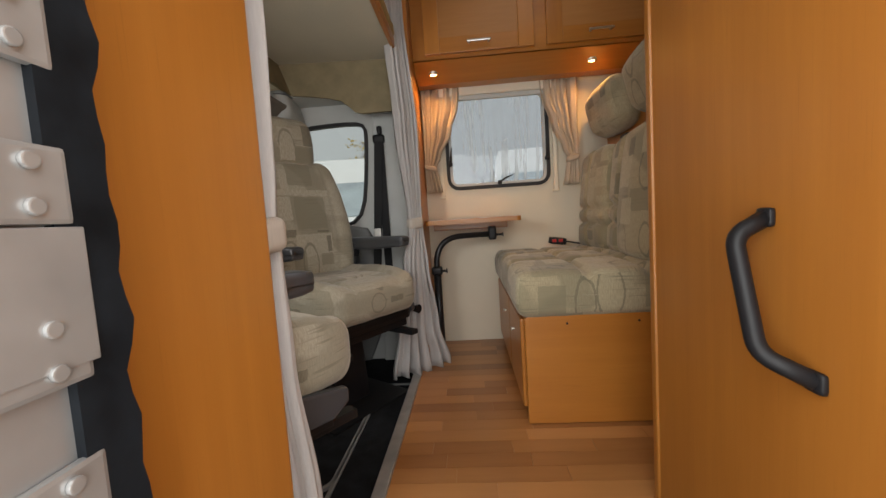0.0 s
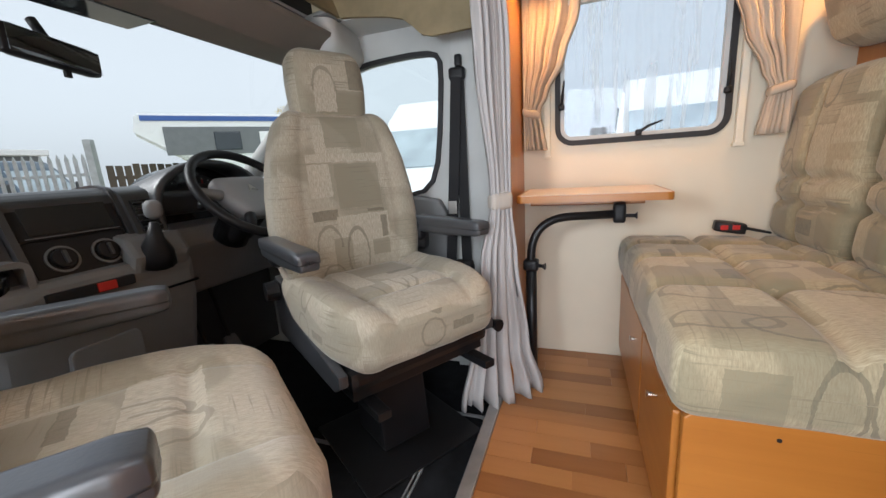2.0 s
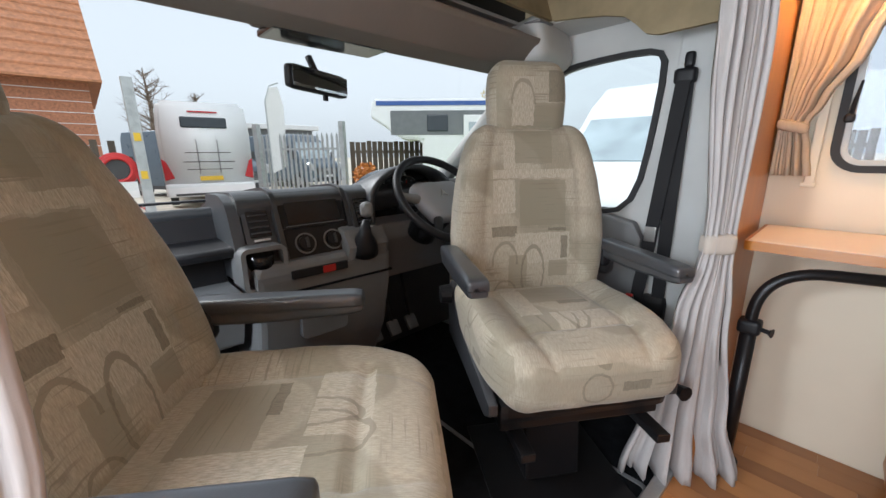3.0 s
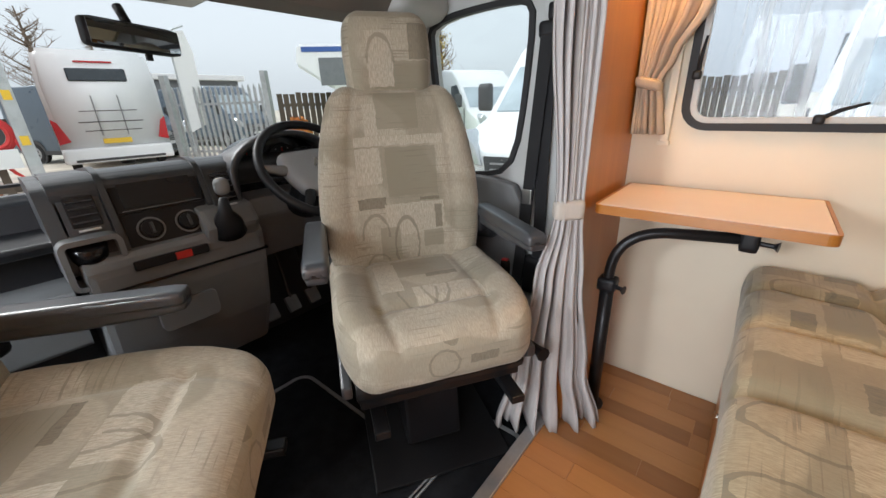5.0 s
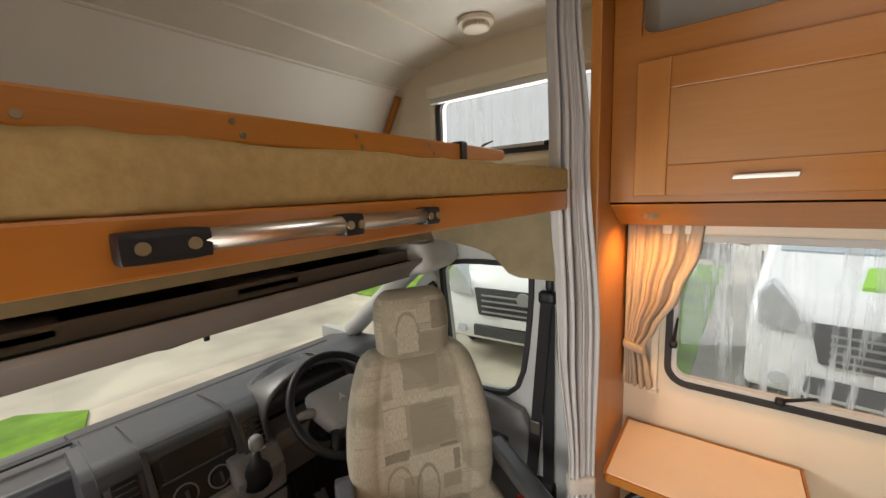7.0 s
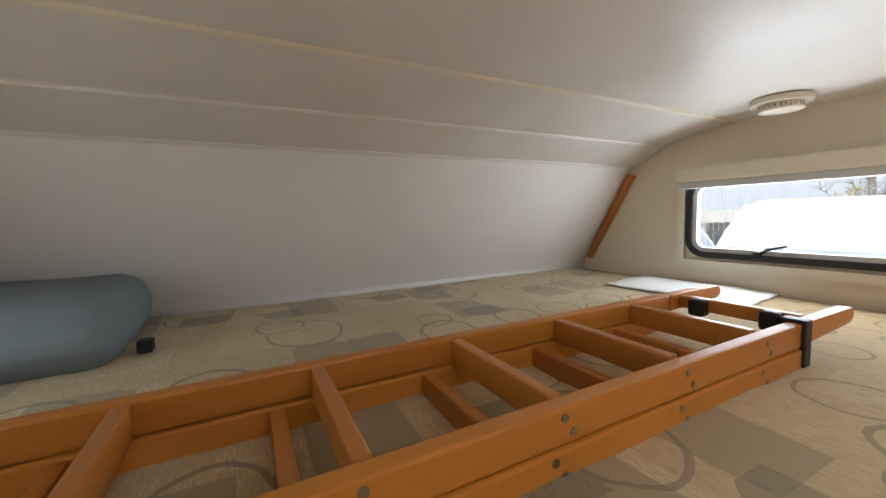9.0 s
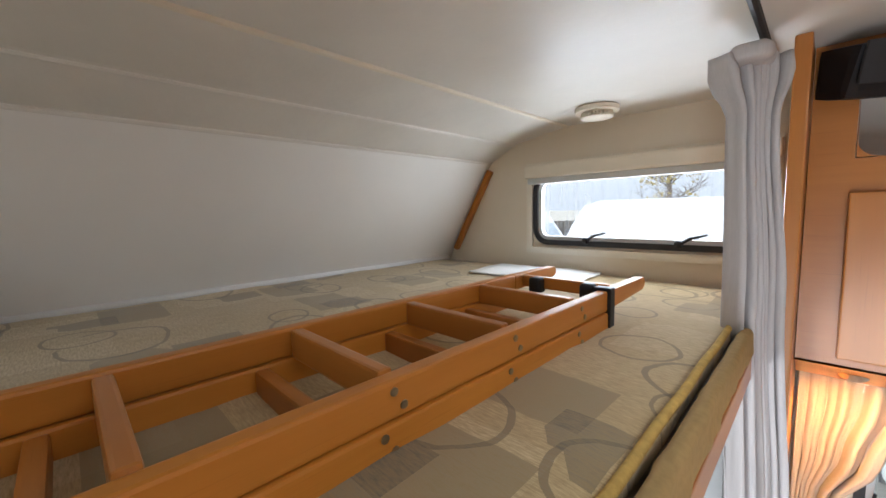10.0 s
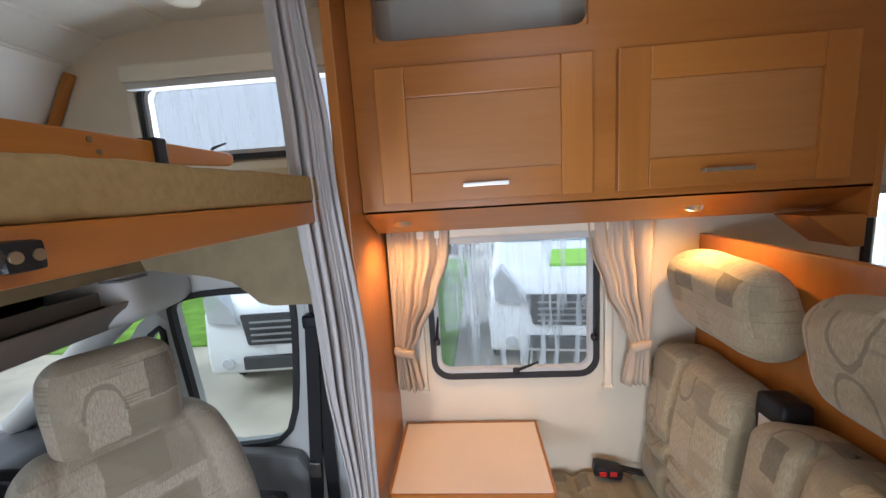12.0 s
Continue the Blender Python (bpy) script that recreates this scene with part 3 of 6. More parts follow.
# tall wardrobe by the door
ward = thing("wardrobe", "tall beech-faced wardrobe beside the entrance door", "wardrobe")
part("body", box((0.462, NEAR + 0.004, -0.2), (1.05, 0.83, TOP - 0.003)), M["wood_v"], ward)
part("edge_trim", box((0.456, 0.822, -0.2), (0.475, 0.842, TOP - 0.003), 0.005), M["wood_v"], ward)
grab = thing("grab_handle", "black plastic grab handle on the wardrobe side", "handle")
path = bend([(0.458, 0.514, 0.667), (0.416, 0.514, 0.645), (0.416, 0.472, 0.497), (0.458, 0.438, 0.473)], 6, 0.02)
part("grip", tube([Vector(p) for p in path], 0.0115, 12), M["black"], grab, smooth=True)
for y, z in ((0.514, 0.667), (0.438, 0.473)):
    part("foot", rbox((0.005, 0.013, 0.013), 0.004, 3, None, pose(0.457, y, z)), M["black"], grab, smooth=True)

# entrance door frame
jamb = tagged(part("door_frame", box((-0.185, 0.02, -0.3), (-0.152, 0.166, 1.75), 0.003), M["alu"]), "brushed aluminium entrance door frame with hinges", kind="structure")
part("door_frame_face", box((-0.152, 0.03, -0.3), (-0.149, 0.10, 1.75), 0.001), M["alu"], jamb)
rag = bmesh.new()
ys = []
for k in range(140):
    z = -0.3 + 2.05 * k / 139
    ys.append((z, 0.176 + 0.006 * (0.5 + 0.5 * math.sin(k * 0.9) * math.sin(k * 0.31 + 1)) + 0.0025 * math.sin(k * 1.7)))
prof = [(0.158, ys[0][0])] + [(y + 0.012, z) for z, y in ys] + [(0.158, ys[-1][0])]
part("rubber_seal", prism(prof, "x", -0.1545, -0.1465), M["ragged"], jamb, "ragged black rubber door seal")
for z in (0.40, 0.48, 0.56, 0.640, 0.722, 0.80, 1.15):
    plate = part("hinge_plate", box((-0.152, 0.10, z - 0.021), (-0.1455, 0.168, z + 0.019), 0.003), M["alu"], jamb)
    for dz in (0.010, -0.012):
        part("bolt", disc((0, 0.149, z + dz), "x", 0.0045, -0.1455, -0.1425, 12, 0.001), M["alu"], plate)
    part("hinge_leaf", box((-0.152, 0.163, z + 0.02), (-0.1475, 0.173, z + 0.06), 0.002), M["alu"], jamb)
part("hinge_cover", box((-0.1475, 0.10, 0.628), (-0.1445, 0.171, 0.700), 0.001), M["alu"], jamb)
setting("door_sill", box((-0.15, 0.03, -0.24), (0.46, NEAR, -0.2), 0.004), M["alu"], "aluminium entrance sill")
b = box((0.462, 0.02, -0.3), (0.49, 0.12, 1.75), 0.003)
box((-0.185, 0.02, 1.752), (0.49, 0.12, 1.79), 0.003, bm=b)
setting("door_frame_latch_side", b, M["alu"], "brushed aluminium entrance door frame")
setting("wall_outer_skin", box((0.492, 0.06, -0.5), (REAR, 0.10, 2.1)), M["lining_white"], "white outer skin of the motorhome")


# ---- windows ----
def caravan_window(name, hole, label, stays, mat, blind_z, channels=True):
    w = thing(name, label, "window", kind="structure")
    part("rubber_frame", band(grow(hole, 0.011), grow(hole, -0.008), "y", FAR - 0.012, FAR + 0.012), M["rubber"], w, smooth=False)
    part("inner_frame", band(grow(hole, -0.008), grow(hole, -0.022), "y", FAR - 0.004, FAR + 0.02), M["grey"], w)
    p = part("pane", prism(grow(hole, -0.004), "y", FAR + 0.022, FAR + 0.026), mat, w)
    p.visible_shadow = False
    x0, x1 = min(q[0] for q in hole), max(q[0] for q in hole)
    z0 = min(q[1] for q in hole)
    for x, z, ang in stays:
        st = part("stay", tube([(x, FAR - 0.012, z), (x + 0.03 * math.cos(ang), FAR - 0.03, z + 0.012 + 0.03 * math.sin(ang)), (x + 0.075 * math.cos(ang), FAR - 0.026, z + 0.016 + 0.075 * math.sin(ang))], [0.006, 0.005, 0.003], 8), M["black"], w)
        part("knob", rbox((0.011, 0.011, 0.011), 0.006, 3, None, pose(x, FAR - 0.018, z)), M["black"], st, smooth=True)
    cas = part("blind_cassette", box((x0 - 0.03, FAR - 0.05, blind_z), (x1 + 0.03, FAR - 0.005, blind_z + 0.05), 0.008), M["cream"], w)
    part("blind_bar", box((x0 - 0.02, FAR - 0.04, blind_z - 0.022), (x1 + 0.02, FAR - 0.015, blind_z), 0.004), M["grey"], cas, "grey roller blind end bar")
    if channels:
        for x in (x0 - 0.05, x1 + 0.025):
            part("blind_channel", box((x, FAR - 0.022, z0 - 0.045), (x + 0.022, FAR - 0.002, blind_z), 0.003), M["cream"], w)
            part("end_cap", box((x - 0.006, FAR - 0.026, z0 - 0.052), (x + 0.026, FAR - 0.002, z0 - 0.04), 0.003), M["cream"], w)
    return w


caravan_window("window_1", win, "rain-streaked acrylic dinette window with black rubber frame", ((0.25, 0.878, 0.25), (-0.012, 0.99, 1.45), (0.508, 0.99, 1.6)), M["pane_wet"], 1.345)
bwin = caravan_window("window_2", bed_win, "low wide bunk window with rolled-up blind", ((-0.72, 1.655, 0.2), (-0.43, 1.655, 0.2)), M["pane_bunk"], 1.889, False)
part("surround", band(to_rect(bed_win, -0.965, 1.60, -0.205, 1.95), to_rect(bed_win, -0.94, 1.625, -0.22, 1.92), "y", FAR - 0.014, FAR - 0.002), M["cream"], bwin)
caravan_window("window_3", rear_win, "acrylic window of the rear living space", (), M["pane_wet"], 1.43, False)
p = part("window_4", prism(grow(bw2, -0.004), "y", NEAR - 0.03, NEAR - 0.026), M["pane"])
p.visible_shadow = False
tagged(p, "added unseen pane on the door side that lets fill light into the bunk", "window", kind="structure")


# ---- curtains ----
def small_curtain(outer, side, seed, w):
    """Cloth that hangs from the pelmet and is swept to its outer edge by a tie-back; side is -1 or 1."""
    c = thing("window_curtain", "fawn linen window curtain gathered by a tie-back", "curtain", group="dinette window curtains")
    x = outer - side * w / 2

    def row(z, share, full):
        return (z, w * share, side * w * (1 - share) / 2, full)
    drape("cloth", x, FAR - 0.05, 0.0, [row(1.385, 1.0, 0.7), row(1.30, 0.97, 1.0), row(1.16, 0.74, 1.1), row(1.03, 0.42, 0.9), row(0.985, 0.30, 0.6), row(0.965, 0.30, 0.6), row(0.91, 0.36, 0.9), row(0.84, 0.42, 1.1)], 4, M["curtain_small"], c, 0.02, seed=seed)
    part("tie_back", rbox((w * 0.17, 0.026, 0.015), 0.012, 5, lambda q: Vector((q.x, q.y, q.z + side * 0.25 * q.x)), pose(x + side * w * 0.35, FAR - 0.05, 0.974)), M["curtain_small"], c, smooth=True)
    return c


small_curtain(-0.148, -1, 3, 0.20)
small_curtain(0.665, 1, 8, 0.19)


def cab_curtain(x, y, seed, along, label, levels, tie, head, pleats=5):
    c = thing("cab_curtain", label, "curtain", group="cab curtains")
    d = Vector((math.cos(radians(along)), math.sin(radians(along)), 0))
    drape("cloth", x, y, radians(along), levels, pleats, M["curtain"], c, 0.028, seed=seed)
    at = Vector((x, y, 0.685)) + d * levels[5][2]
    part("tie_back", rbox((tie + 0.001, 0.023, 0.026), 0.014, 8, lambda q: Vector((q.x, q.y, q.z + 0.05 * q.x)), pose(*at, 0, 0, along)), M["tie"], c, "pale cream linen tie-back", True)
    part("heading", drape_head(x + d.x * head, y + d.y * head), M["curtain"], c, smooth=True)
    return c


def drape_head(x, y):
    b = rbox((0.028, 0.05, 0.016), 0.013, 8, lambda q: Vector((q.x * (1 + 0.2 * math.sin(q.y * 160)), q.y, q.z)))
    bmesh.ops.transform(b, matrix=pose(x, y, 2.03), verts=b.verts)
    return b


cab_curtain(-0.215, 1.675, 5, 38, "long grey linen curtain tied back at the cab partition",
            [(2.035, 0.13, -0.02, 0.5), (2.0, 0.12, -0.018, 0.9), (1.93, 0.072, -0.012, 0.6), (1.6, 0.088, 0.006, 0.8), (1.1, 0.105, 0.032, 0.9), (0.72, 0.07, 0.045, 0.55), (0.66, 0.074, 0.045, 0.7), (0.5, 0.13, 0.035, 0.9), (0.2, 0.22, 0.03, 1.4), (0.0, 0.32, 0.035, 2.1)], 0.036, -0.02)
cab_curtain(-0.235, 0.508, 9, 90, "long grey linen curtain tied back beside the entrance",
            [(2.035, 0.10, 0.0, 0.5), (2.0, 0.10, 0.0, 0.8), (1.3, 0.09, 0.0, 0.7), (1.0, 0.088, 0.0, 0.6), (0.78, 0.075, 0.0, 0.5), (0.70, 0.062, 0.0, 0.4), (0.66, 0.068, 0.0, 0.5), (0.5, 0.085, 0.0, 0.6), (0.2, 0.13, 0.03, 0.8), (0.0, 0.15, 0.04, 0.9)], 0.034, 0.0, 3)
rail = tagged(part("curtain_rail", tube([(-0.215, 0.2, 2.058), (-0.215, 2.05, 2.058)], 0.007, 8), M["black"]), "thin black curtain rail under the ceiling", "rail")

# ---- overhead lockers ----
LF = 1.83
b = prism([(LF, 1.445), (LF, 1.45), (LF + 0.02, 1.45), (LF + 0.13, 1.40), (LF + 0.13, 1.38)], "x", -0.153, 1.06)
lock = thing("overhead_locker", "long beech overhead locker with two panelled doors and an open shelf", "cabinet")
face = bmesh.new()
box((-0.153, LF, 1.445), (1.06, LF + 0.018, 1.47), bm=face)
box((-0.153, LF, 1.47), (-0.09, LF + 0.018, TOP - 0.002), bm=face)
box((0.412, LF, 1.47), (0.478, LF + 0.018, TOP - 0.002), bm=face)
box((0.985, LF, 1.47), (1.06, LF + 0.018, TOP - 0.002), bm=face)
box((-0.09, LF, 1.785), (0.412, LF + 0.018, 1.852), bm=face)
box((-0.09, LF, 2.03), (0.412, LF + 0.018, TOP - 0.002), bm=face)
box((0.478, LF, 1.785), (0.985, LF + 0.018, TOP - 0.002), bm=face)
part("face_frame", face, M["wood_h"], lock)
part("pelmet", b, M["wood_h"], lock, "sloping beech light pelmet")
part("bottom", box((-0.153, LF + 0.13, 1.385), (1.06, FAR - 0.055, 1.40)), M["wood_h"], lock)
part("shelf_board", box((-0.153, LF + 0.018, 1.834), (1.06, FAR - 0.002, 1.85)), M["wood_h"], lock)
part("shelf_back", box((-0.09, FAR - 0.012, 1.852), (0.412, FAR - 0.002, 2.06)), M["lining"], lock, "grey carpet lining of the open shelf")
part("end_panel", box((1.06, LF, 1.37), (1.078, FAR - 0.002, TOP - 0.002), 0.003), M["wood_v"], lock)
part("corner_bracket", prism([(0.93, 1.38), (1.06, 1.38), (1.06, 1.30), (1.03, 1.30)], "y", LF + 0.004, LF + 0.12, 0.004), M["wood_h"], lock)
part("corner_fillet", band(to_rect(round_rect(-0.088, 1.854, 0.41, 2.028, 0.03), -0.0885, 1.8535, 0.4105, 2.0285), round_rect(-0.088, 1.854, 0.41, 2.028, 0.03), "y", LF + 0.002, LF + 0.016), M["wood_h"], lock)


def locker_door(x0, x1, z0, z1, parent):
    y0, y1, s = LF - 0.019, LF - 0.001, 0.072
    d = part("door", box((x0 + s, y0 + 0.008, z0 + s), (x1 - s, y1, z1 - s)), M["wood_panel"], parent)
    for nm, lo, hi, mt in (("stile", (x0, y0, z0), (x0 + s, y1, z1), "wood_v"), ("stile", (x1 - s, y0, z0), (x1, y1, z1), "wood_v"),
                           ("top_rail", (x0 + s, y0 + 0.001, z1 - s), (x1 - s, y1, z1), "wood_h"), ("bottom_rail", (x0 + s, y0 + 0.001, z0), (x1 - s, y1, z0 + s), "wood_h")):
        part(nm, box(lo, hi, 0.003), M[mt], d)
    hx = x0 + (x1 - x0) * (0.5 if x0 < 0.3 else 0.46)
    h = part("handle", box((hx - 0.055, y0 - 0.026, z0 + 0.032), (hx + 0.055, y0 - 0.019, z0 + 0.042), 0.003), M["chrome"], d, "satin chrome bar handle")
    for k in (-0.045, 0.045):
        box_b = box((hx + k - 0.004, y0 - 0.02, z0 + 0.033), (hx + k + 0.004, y0, z0 + 0.041), 0.001)
        join_b = bmesh.new()
        join_b.from_mesh(h.data)
        join(join_b, box_b)
        join_b.to_mesh(h.data)
        join_b.free()


locker_door(-0.094, 0.416, 1.467, 1.788, lock)
locker_door(0.474, 0.99, 1.467, 1.788, lock)


def spotlight(x):
    y, z = 1.905, 1.4265
    turn = pose(x, y, z, 24.4, 0, 0)
    s = thing("spotlight", "small chrome downlight glowing warm under the locker", "lamp", turn, "downlights under the locker")
    part("ring", band([(0.026 * math.cos(a), 0.026 * math.sin(a)) for a in (2 * math.pi * k / 24 for k in range(24))], [(0.016 * math.cos(a), 0.016 * math.sin(a)) for a in (2 * math.pi * k / 24 for k in range(24))], "z", -0.014, 0.002), M["chrome"], s)
    part("bulb", disc((0, 0, 0), "z", 0.0155, -0.021, -0.006, 20, 0.003), M["spot"], s, "warm glowing lens")
    ld = bpy.data.lights.new("spot_beam", "SPOT")
    ld.energy, ld.color, ld.spot_size, ld.spot_blend, ld.shadow_soft_size = SPOT_W, (1.0, 0.50, 0.15), radians(160), 0.8, 0.015
    lamp = new("spot_beam", ld)
    lamp.matrix_world = look((x, y - 0.012, z - 0.03), (x, y - 0.02, 0))


spotlight(-0.065)
spotlight(0.70)

# ---- dinette table ----
tab = thing("fold_table", "small wall table with pale laminate top and beech edge", "table")
part("tabletop", box((-0.132, 1.773, 0.672), (0.305, 2.08, 0.692), 0.003), M["tabletop"], tab)
part("edge_band", band(round_rect(-0.14, 1.765, 0.313, 2.088, (0.02, 0.02, 0.004, 0.004)), round_rect(-0.133, 1.772, 0.306, 2.081, (0.014, 0.014, 0.003, 0.003)), "z", 0.668, 0.6905), M["wood_h"], tab, "rounded beech edge")
part("bracket", box((-0.12, 1.99, 0.634), (0.27, 2.05, 0.668), 0.004), M["wood_h"], tab, "beech batten under the top")
leg = thing("table_leg", "black steel swan-neck table leg standing on the floor", "table leg")
lp = bend([(-0.105, 1.86, 0.0), (-0.105, 1.86, 0.605), (0.20, 1.955, 0.605)], 12, 0.14)
part("tube", tube(lp, 0.0145, 14), M["steel"], leg, smooth=True)
part("sleeve", tube([(-0.105, 1.86, 0.0), (-0.105, 1.86, 0.43)], 0.019, 14), M["steel"], leg, smooth=True)
part("clamp", rbox((0.026, 0.024, 0.02), 0.008, 4, None, pose(-0.105, 1.86, 0.44)), M["black"], leg, smooth=True)
part("clamp_knob", tube([(-0.085, 1.85, 0.44), (-0.062, 1.84, 0.44), (-0.055, 1.838, 0.44)], [0.006, 0.006, 0.013], 10), M["black"], leg)
part("end_clamp", rbox((0.02, 0.022, 0.035), 0.008, 4, None, pose(0.185, 1.95, 0.61)), M["black"], leg, smooth=True)
part("end_knob", tube([(0.2, 1.945, 0.6), (0.232, 1.94, 0.6), (0.24, 1.938, 0.6)], [0.006, 0.006, 0.013], 10), M["black"], leg)
part("floor_plate", disc((-0.105, 1.86, 0), "z", 0.035, 0.0, 0.008, 20, 0.002), M["steel"], leg)

# ---- bench seat ----
BX, BY = 0.225, 1.195
bench = thing("bench_seat", "beech bench seat box with two cupboard doors and a side panel", "bench")
side = [(BX, 0.002), (0.83, 0.002), (0.83, 0.20), (0.71, 0.20), (0.70, 0.21), (0.70, 0.345), (0.685, 0.362), (BX + 0.01, 0.362), (BX, 0.352)]
part("side_panel", prism(side, "y", BY, BY + 0.018, 0.003), M["wood_h"], bench)
for k in (0.36, 0.585):
    part("screw", disc((k, 0, 0.335), "y", 0.004, BY - 0.001, BY + 0.002, 10), M["black"], bench)
part("seat_board", box((BX + 0.004, BY + 0.02, 0.345), (0.83, FAR - 0.004, 0.362)), M["wood_h"], bench)
# black board behind the cut-out puts the box's inner shade into colour
part("inner_wall", box((0.60, BY + 0.10, 0.003), (0.83, BY + 0.118, 0.343)), M["gloss_black"], bench, "black board painting the shaded inside of the bench box")
for y0, y1, z1 in ((BY + 0.022, 1.555, 0.35), (1.56, 2.09, 0.35)):
    d = part("door", box((BX - 0.012, y0, 0.05), (BX + 0.004, y1, z1), 0.006), M["wood_y"], bench)
    ky = 1.40 if y0 < 1.4 else 1.69
    part("knob", tube([(BX - 0.012, ky, 0.265), (BX - 0.02, ky, 0.265), (BX - 0.024, ky, 0.265)], [0.005, 0.005, 0.009], 12), M["chrome"], d, "chrome push button")
part("plinth", box((BX + 0.02, BY + 0.02, 0.002), (BX + 0.035, FAR - 0.004, 0.05)), M["wood_y"], bench)
kit = tagged(part("black_box_unit", box((0.712, BY + 0.03, 0.205), (0.81, BY + 0.095, 0.33), 0.008), M["gloss_black"]), "black plastic unit inside the bench box", "control unit")


def tuft(q, hx, hy, seams_y, seams_x, depth):
    if q.z > 0:
        for s in seams_y:
            q.z -= depth * math.exp(-((q.y - s) / 0.017) ** 2)
        for s in seams_x:
            q.z -= depth * math.exp(-((q.x - s) / 0.017) ** 2)
            for w in seams_y:
                q.z -= depth * 0.8 * math.exp(-(((q.x - s) ** 2 + (q.y - w) ** 2) / 0.03 ** 2))
    return q


def seat_cushion(q):
    q = tuft(q, 0, 0, (-0.17, 0.07, 0.27), (-0.09, 0.1), 0.02)
    q.z += 0.014 * (1 - (q.y / 0.47) ** 2) * (1 if q.z > 0 else 0) + 0.003 * noise.noise(q * 14)
    q.x += 0.004 * noise.noise(q * 11 + Vector((3, 0, 0))) - (0.012 * (1 - (q.z / 0.075) ** 2) if q.x < -0.2 else 0)
    q.y -= 0.01 * (1 - (q.z / 0.075) ** 2) if q.y < -0.4 else 0
    return q


tagged(part("seat_cushion", rbox((0.31, 0.455, 0.075), 0.034, 72, seat_cushion, pose(0.52, 1.632, 0.432)), M["bench"], smooth=True), "beige patterned buttoned seat cushion on the bench", "cushion")


def back_cushion(w, label, y, seed, lean):
    def f(q):
        if q.x < 0:
            seam = 0.085 if w > 0.2 else -0.2
            near = 1 / (1 + math.exp(-(q.y - seam) / 0.012))
            for s in (-0.045, -0.12):
                q.x += 0.02 * near * math.exp(-((q.z - s - 0.006 * math.sin(q.y * 40)) / 0.013) ** 2)
            q.x += 0.024 * math.exp(-((q.y - (seam if w > 0.2 else 0.02)) / 0.014) ** 2)
            q.x -= 0.012 * math.exp(-((q.y + 0.06) / 0.12) ** 2) * (w > 0.2)
            q.x -= 0.018 * (1 - (q.y / w) ** 2) * (1 - (q.z / 0.25) ** 2)
        if q.z > 0.08:
            q.z -= 0.035 * (q.y / w) ** 4 * (q.z - 0.08) / 0.165
        return q + Vector((0.004, 0.003, 0.004)) * noise.noise(q * 9 + Vector((seed, 0, 0)))
    return tagged(part("back_cushion", rbox((0.075, w, 0.245), 0.045, 52, f, pose(0.745, y, 0.745, 0, lean, 0)), M["bench"], smooth=True), label, "cushion", "bench back cushions")


back_cushion(0.195, "narrow beige patterned back cushion beside the wall", 1.893, 2.0, 5)
back_cushion(0.235, "wide beige patterned back cushion on the bench", 1.44, 7.0, 6)
belt_unit = thing("seat_belt_reel", "black seat belt reel with a white label between the back cushions", "seat belt")
part("reel", rbox((0.035, 0.04, 0.11), 0.012, 5, None, pose(0.775, 1.672, 0.90)), M["black"], belt_unit, smooth=True)
part("label", box((0.737, 1.645, 0.92), (0.7385, 1.69, 0.965)), M["white_cloth"], belt_unit, "white printed label")
board = tagged(part("bench_back_board", box((0.832, 1.16, 0.0), (0.852, FAR - 0.002, 1.315), 0.004), M["wood_v"]), "beech board behind the bench back cushions", "panel", kind="structure")


def headrest(y, w, seed, label):
    def f(q):
        if q.x < 0:
            q.x *= 0.45 + 0.75 * math.sqrt(max(0.0, 1 - (q.z / 0.13) ** 2))
        q.z *= 1 - 0.22 * (abs(q.y) / w) ** 3
        q.x -= 0.02 * max(0, q.z) / 0.12
        return q + Vector((0.004, 0.004, 0.004)) * noise.noise(q * 10 + Vector((seed, 1, 0)))
    prof = rbox((0.065, w, 0.125), 0.06, 18, f, pose(0.782, y, 1.17, 0, -10, 0))
    return tagged(part("headrest_cushion", prof, M["bench"], smooth=True), label, "cushion", "headrest cushions on the board")


headrest(1.87, 0.185, 1.0, "rounded beige headrest cushion in the window corner")
headrest(1.375, 0.215, 4.0, "rounded beige headrest cushion fixed to the board")
bk = thing("belt_buckle", "black seat belt buckle with red buttons lying on the bench", "seat belt")
part("housing", rbox((0.045, 0.026, 0.018), 0.007, 4, None, pose(0.535, 2.04, 0.542, 0, 8, -8)), M["black"], bk, smooth=True)
for dx in (-0.022, 0.012):
    part("button", box((0.535 + dx - 0.011, 2.0105, 0.536), (0.535 + dx + 0.011, 2.016, 0.552), 0.002), M["red"], bk, "red release button")
part("strap", rbox((0.045, 0.014, 0.004), 0.003, 3, None, pose(0.61, 2.05, 0.53, 0, 12, -4)), M["belt"], bk)

# ---- bunk ----
bunk = thing("bunk", "overcab bunk with cream underside and beech front rail", "bed")
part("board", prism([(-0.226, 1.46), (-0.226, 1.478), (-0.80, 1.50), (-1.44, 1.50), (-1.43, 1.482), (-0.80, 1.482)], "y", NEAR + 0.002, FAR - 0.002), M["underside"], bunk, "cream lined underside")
part("front_rail", box((-0.225, NEAR + 0.003, 1.443), (-0.207, FAR - 0.32, 1.487), 0.003), M["wood_y"], bunk)


def matt(q):
    q.z += 0.004 * noise.noise(q * 6) + 0.004 * noise.noise(q * 17)
    return q


tilt = 0.6
b = rbox((0.585, 0.955, 0.018), 0.013, 30, matt, pose(-0.825, 1.13, 1.523, 0, tilt, 0))
fr = thing("mattress", "beige patterned mattress with fawn ribbed border on the bunk", "mattress")
part("pad", b, M["mattress"], fr, smooth=True)


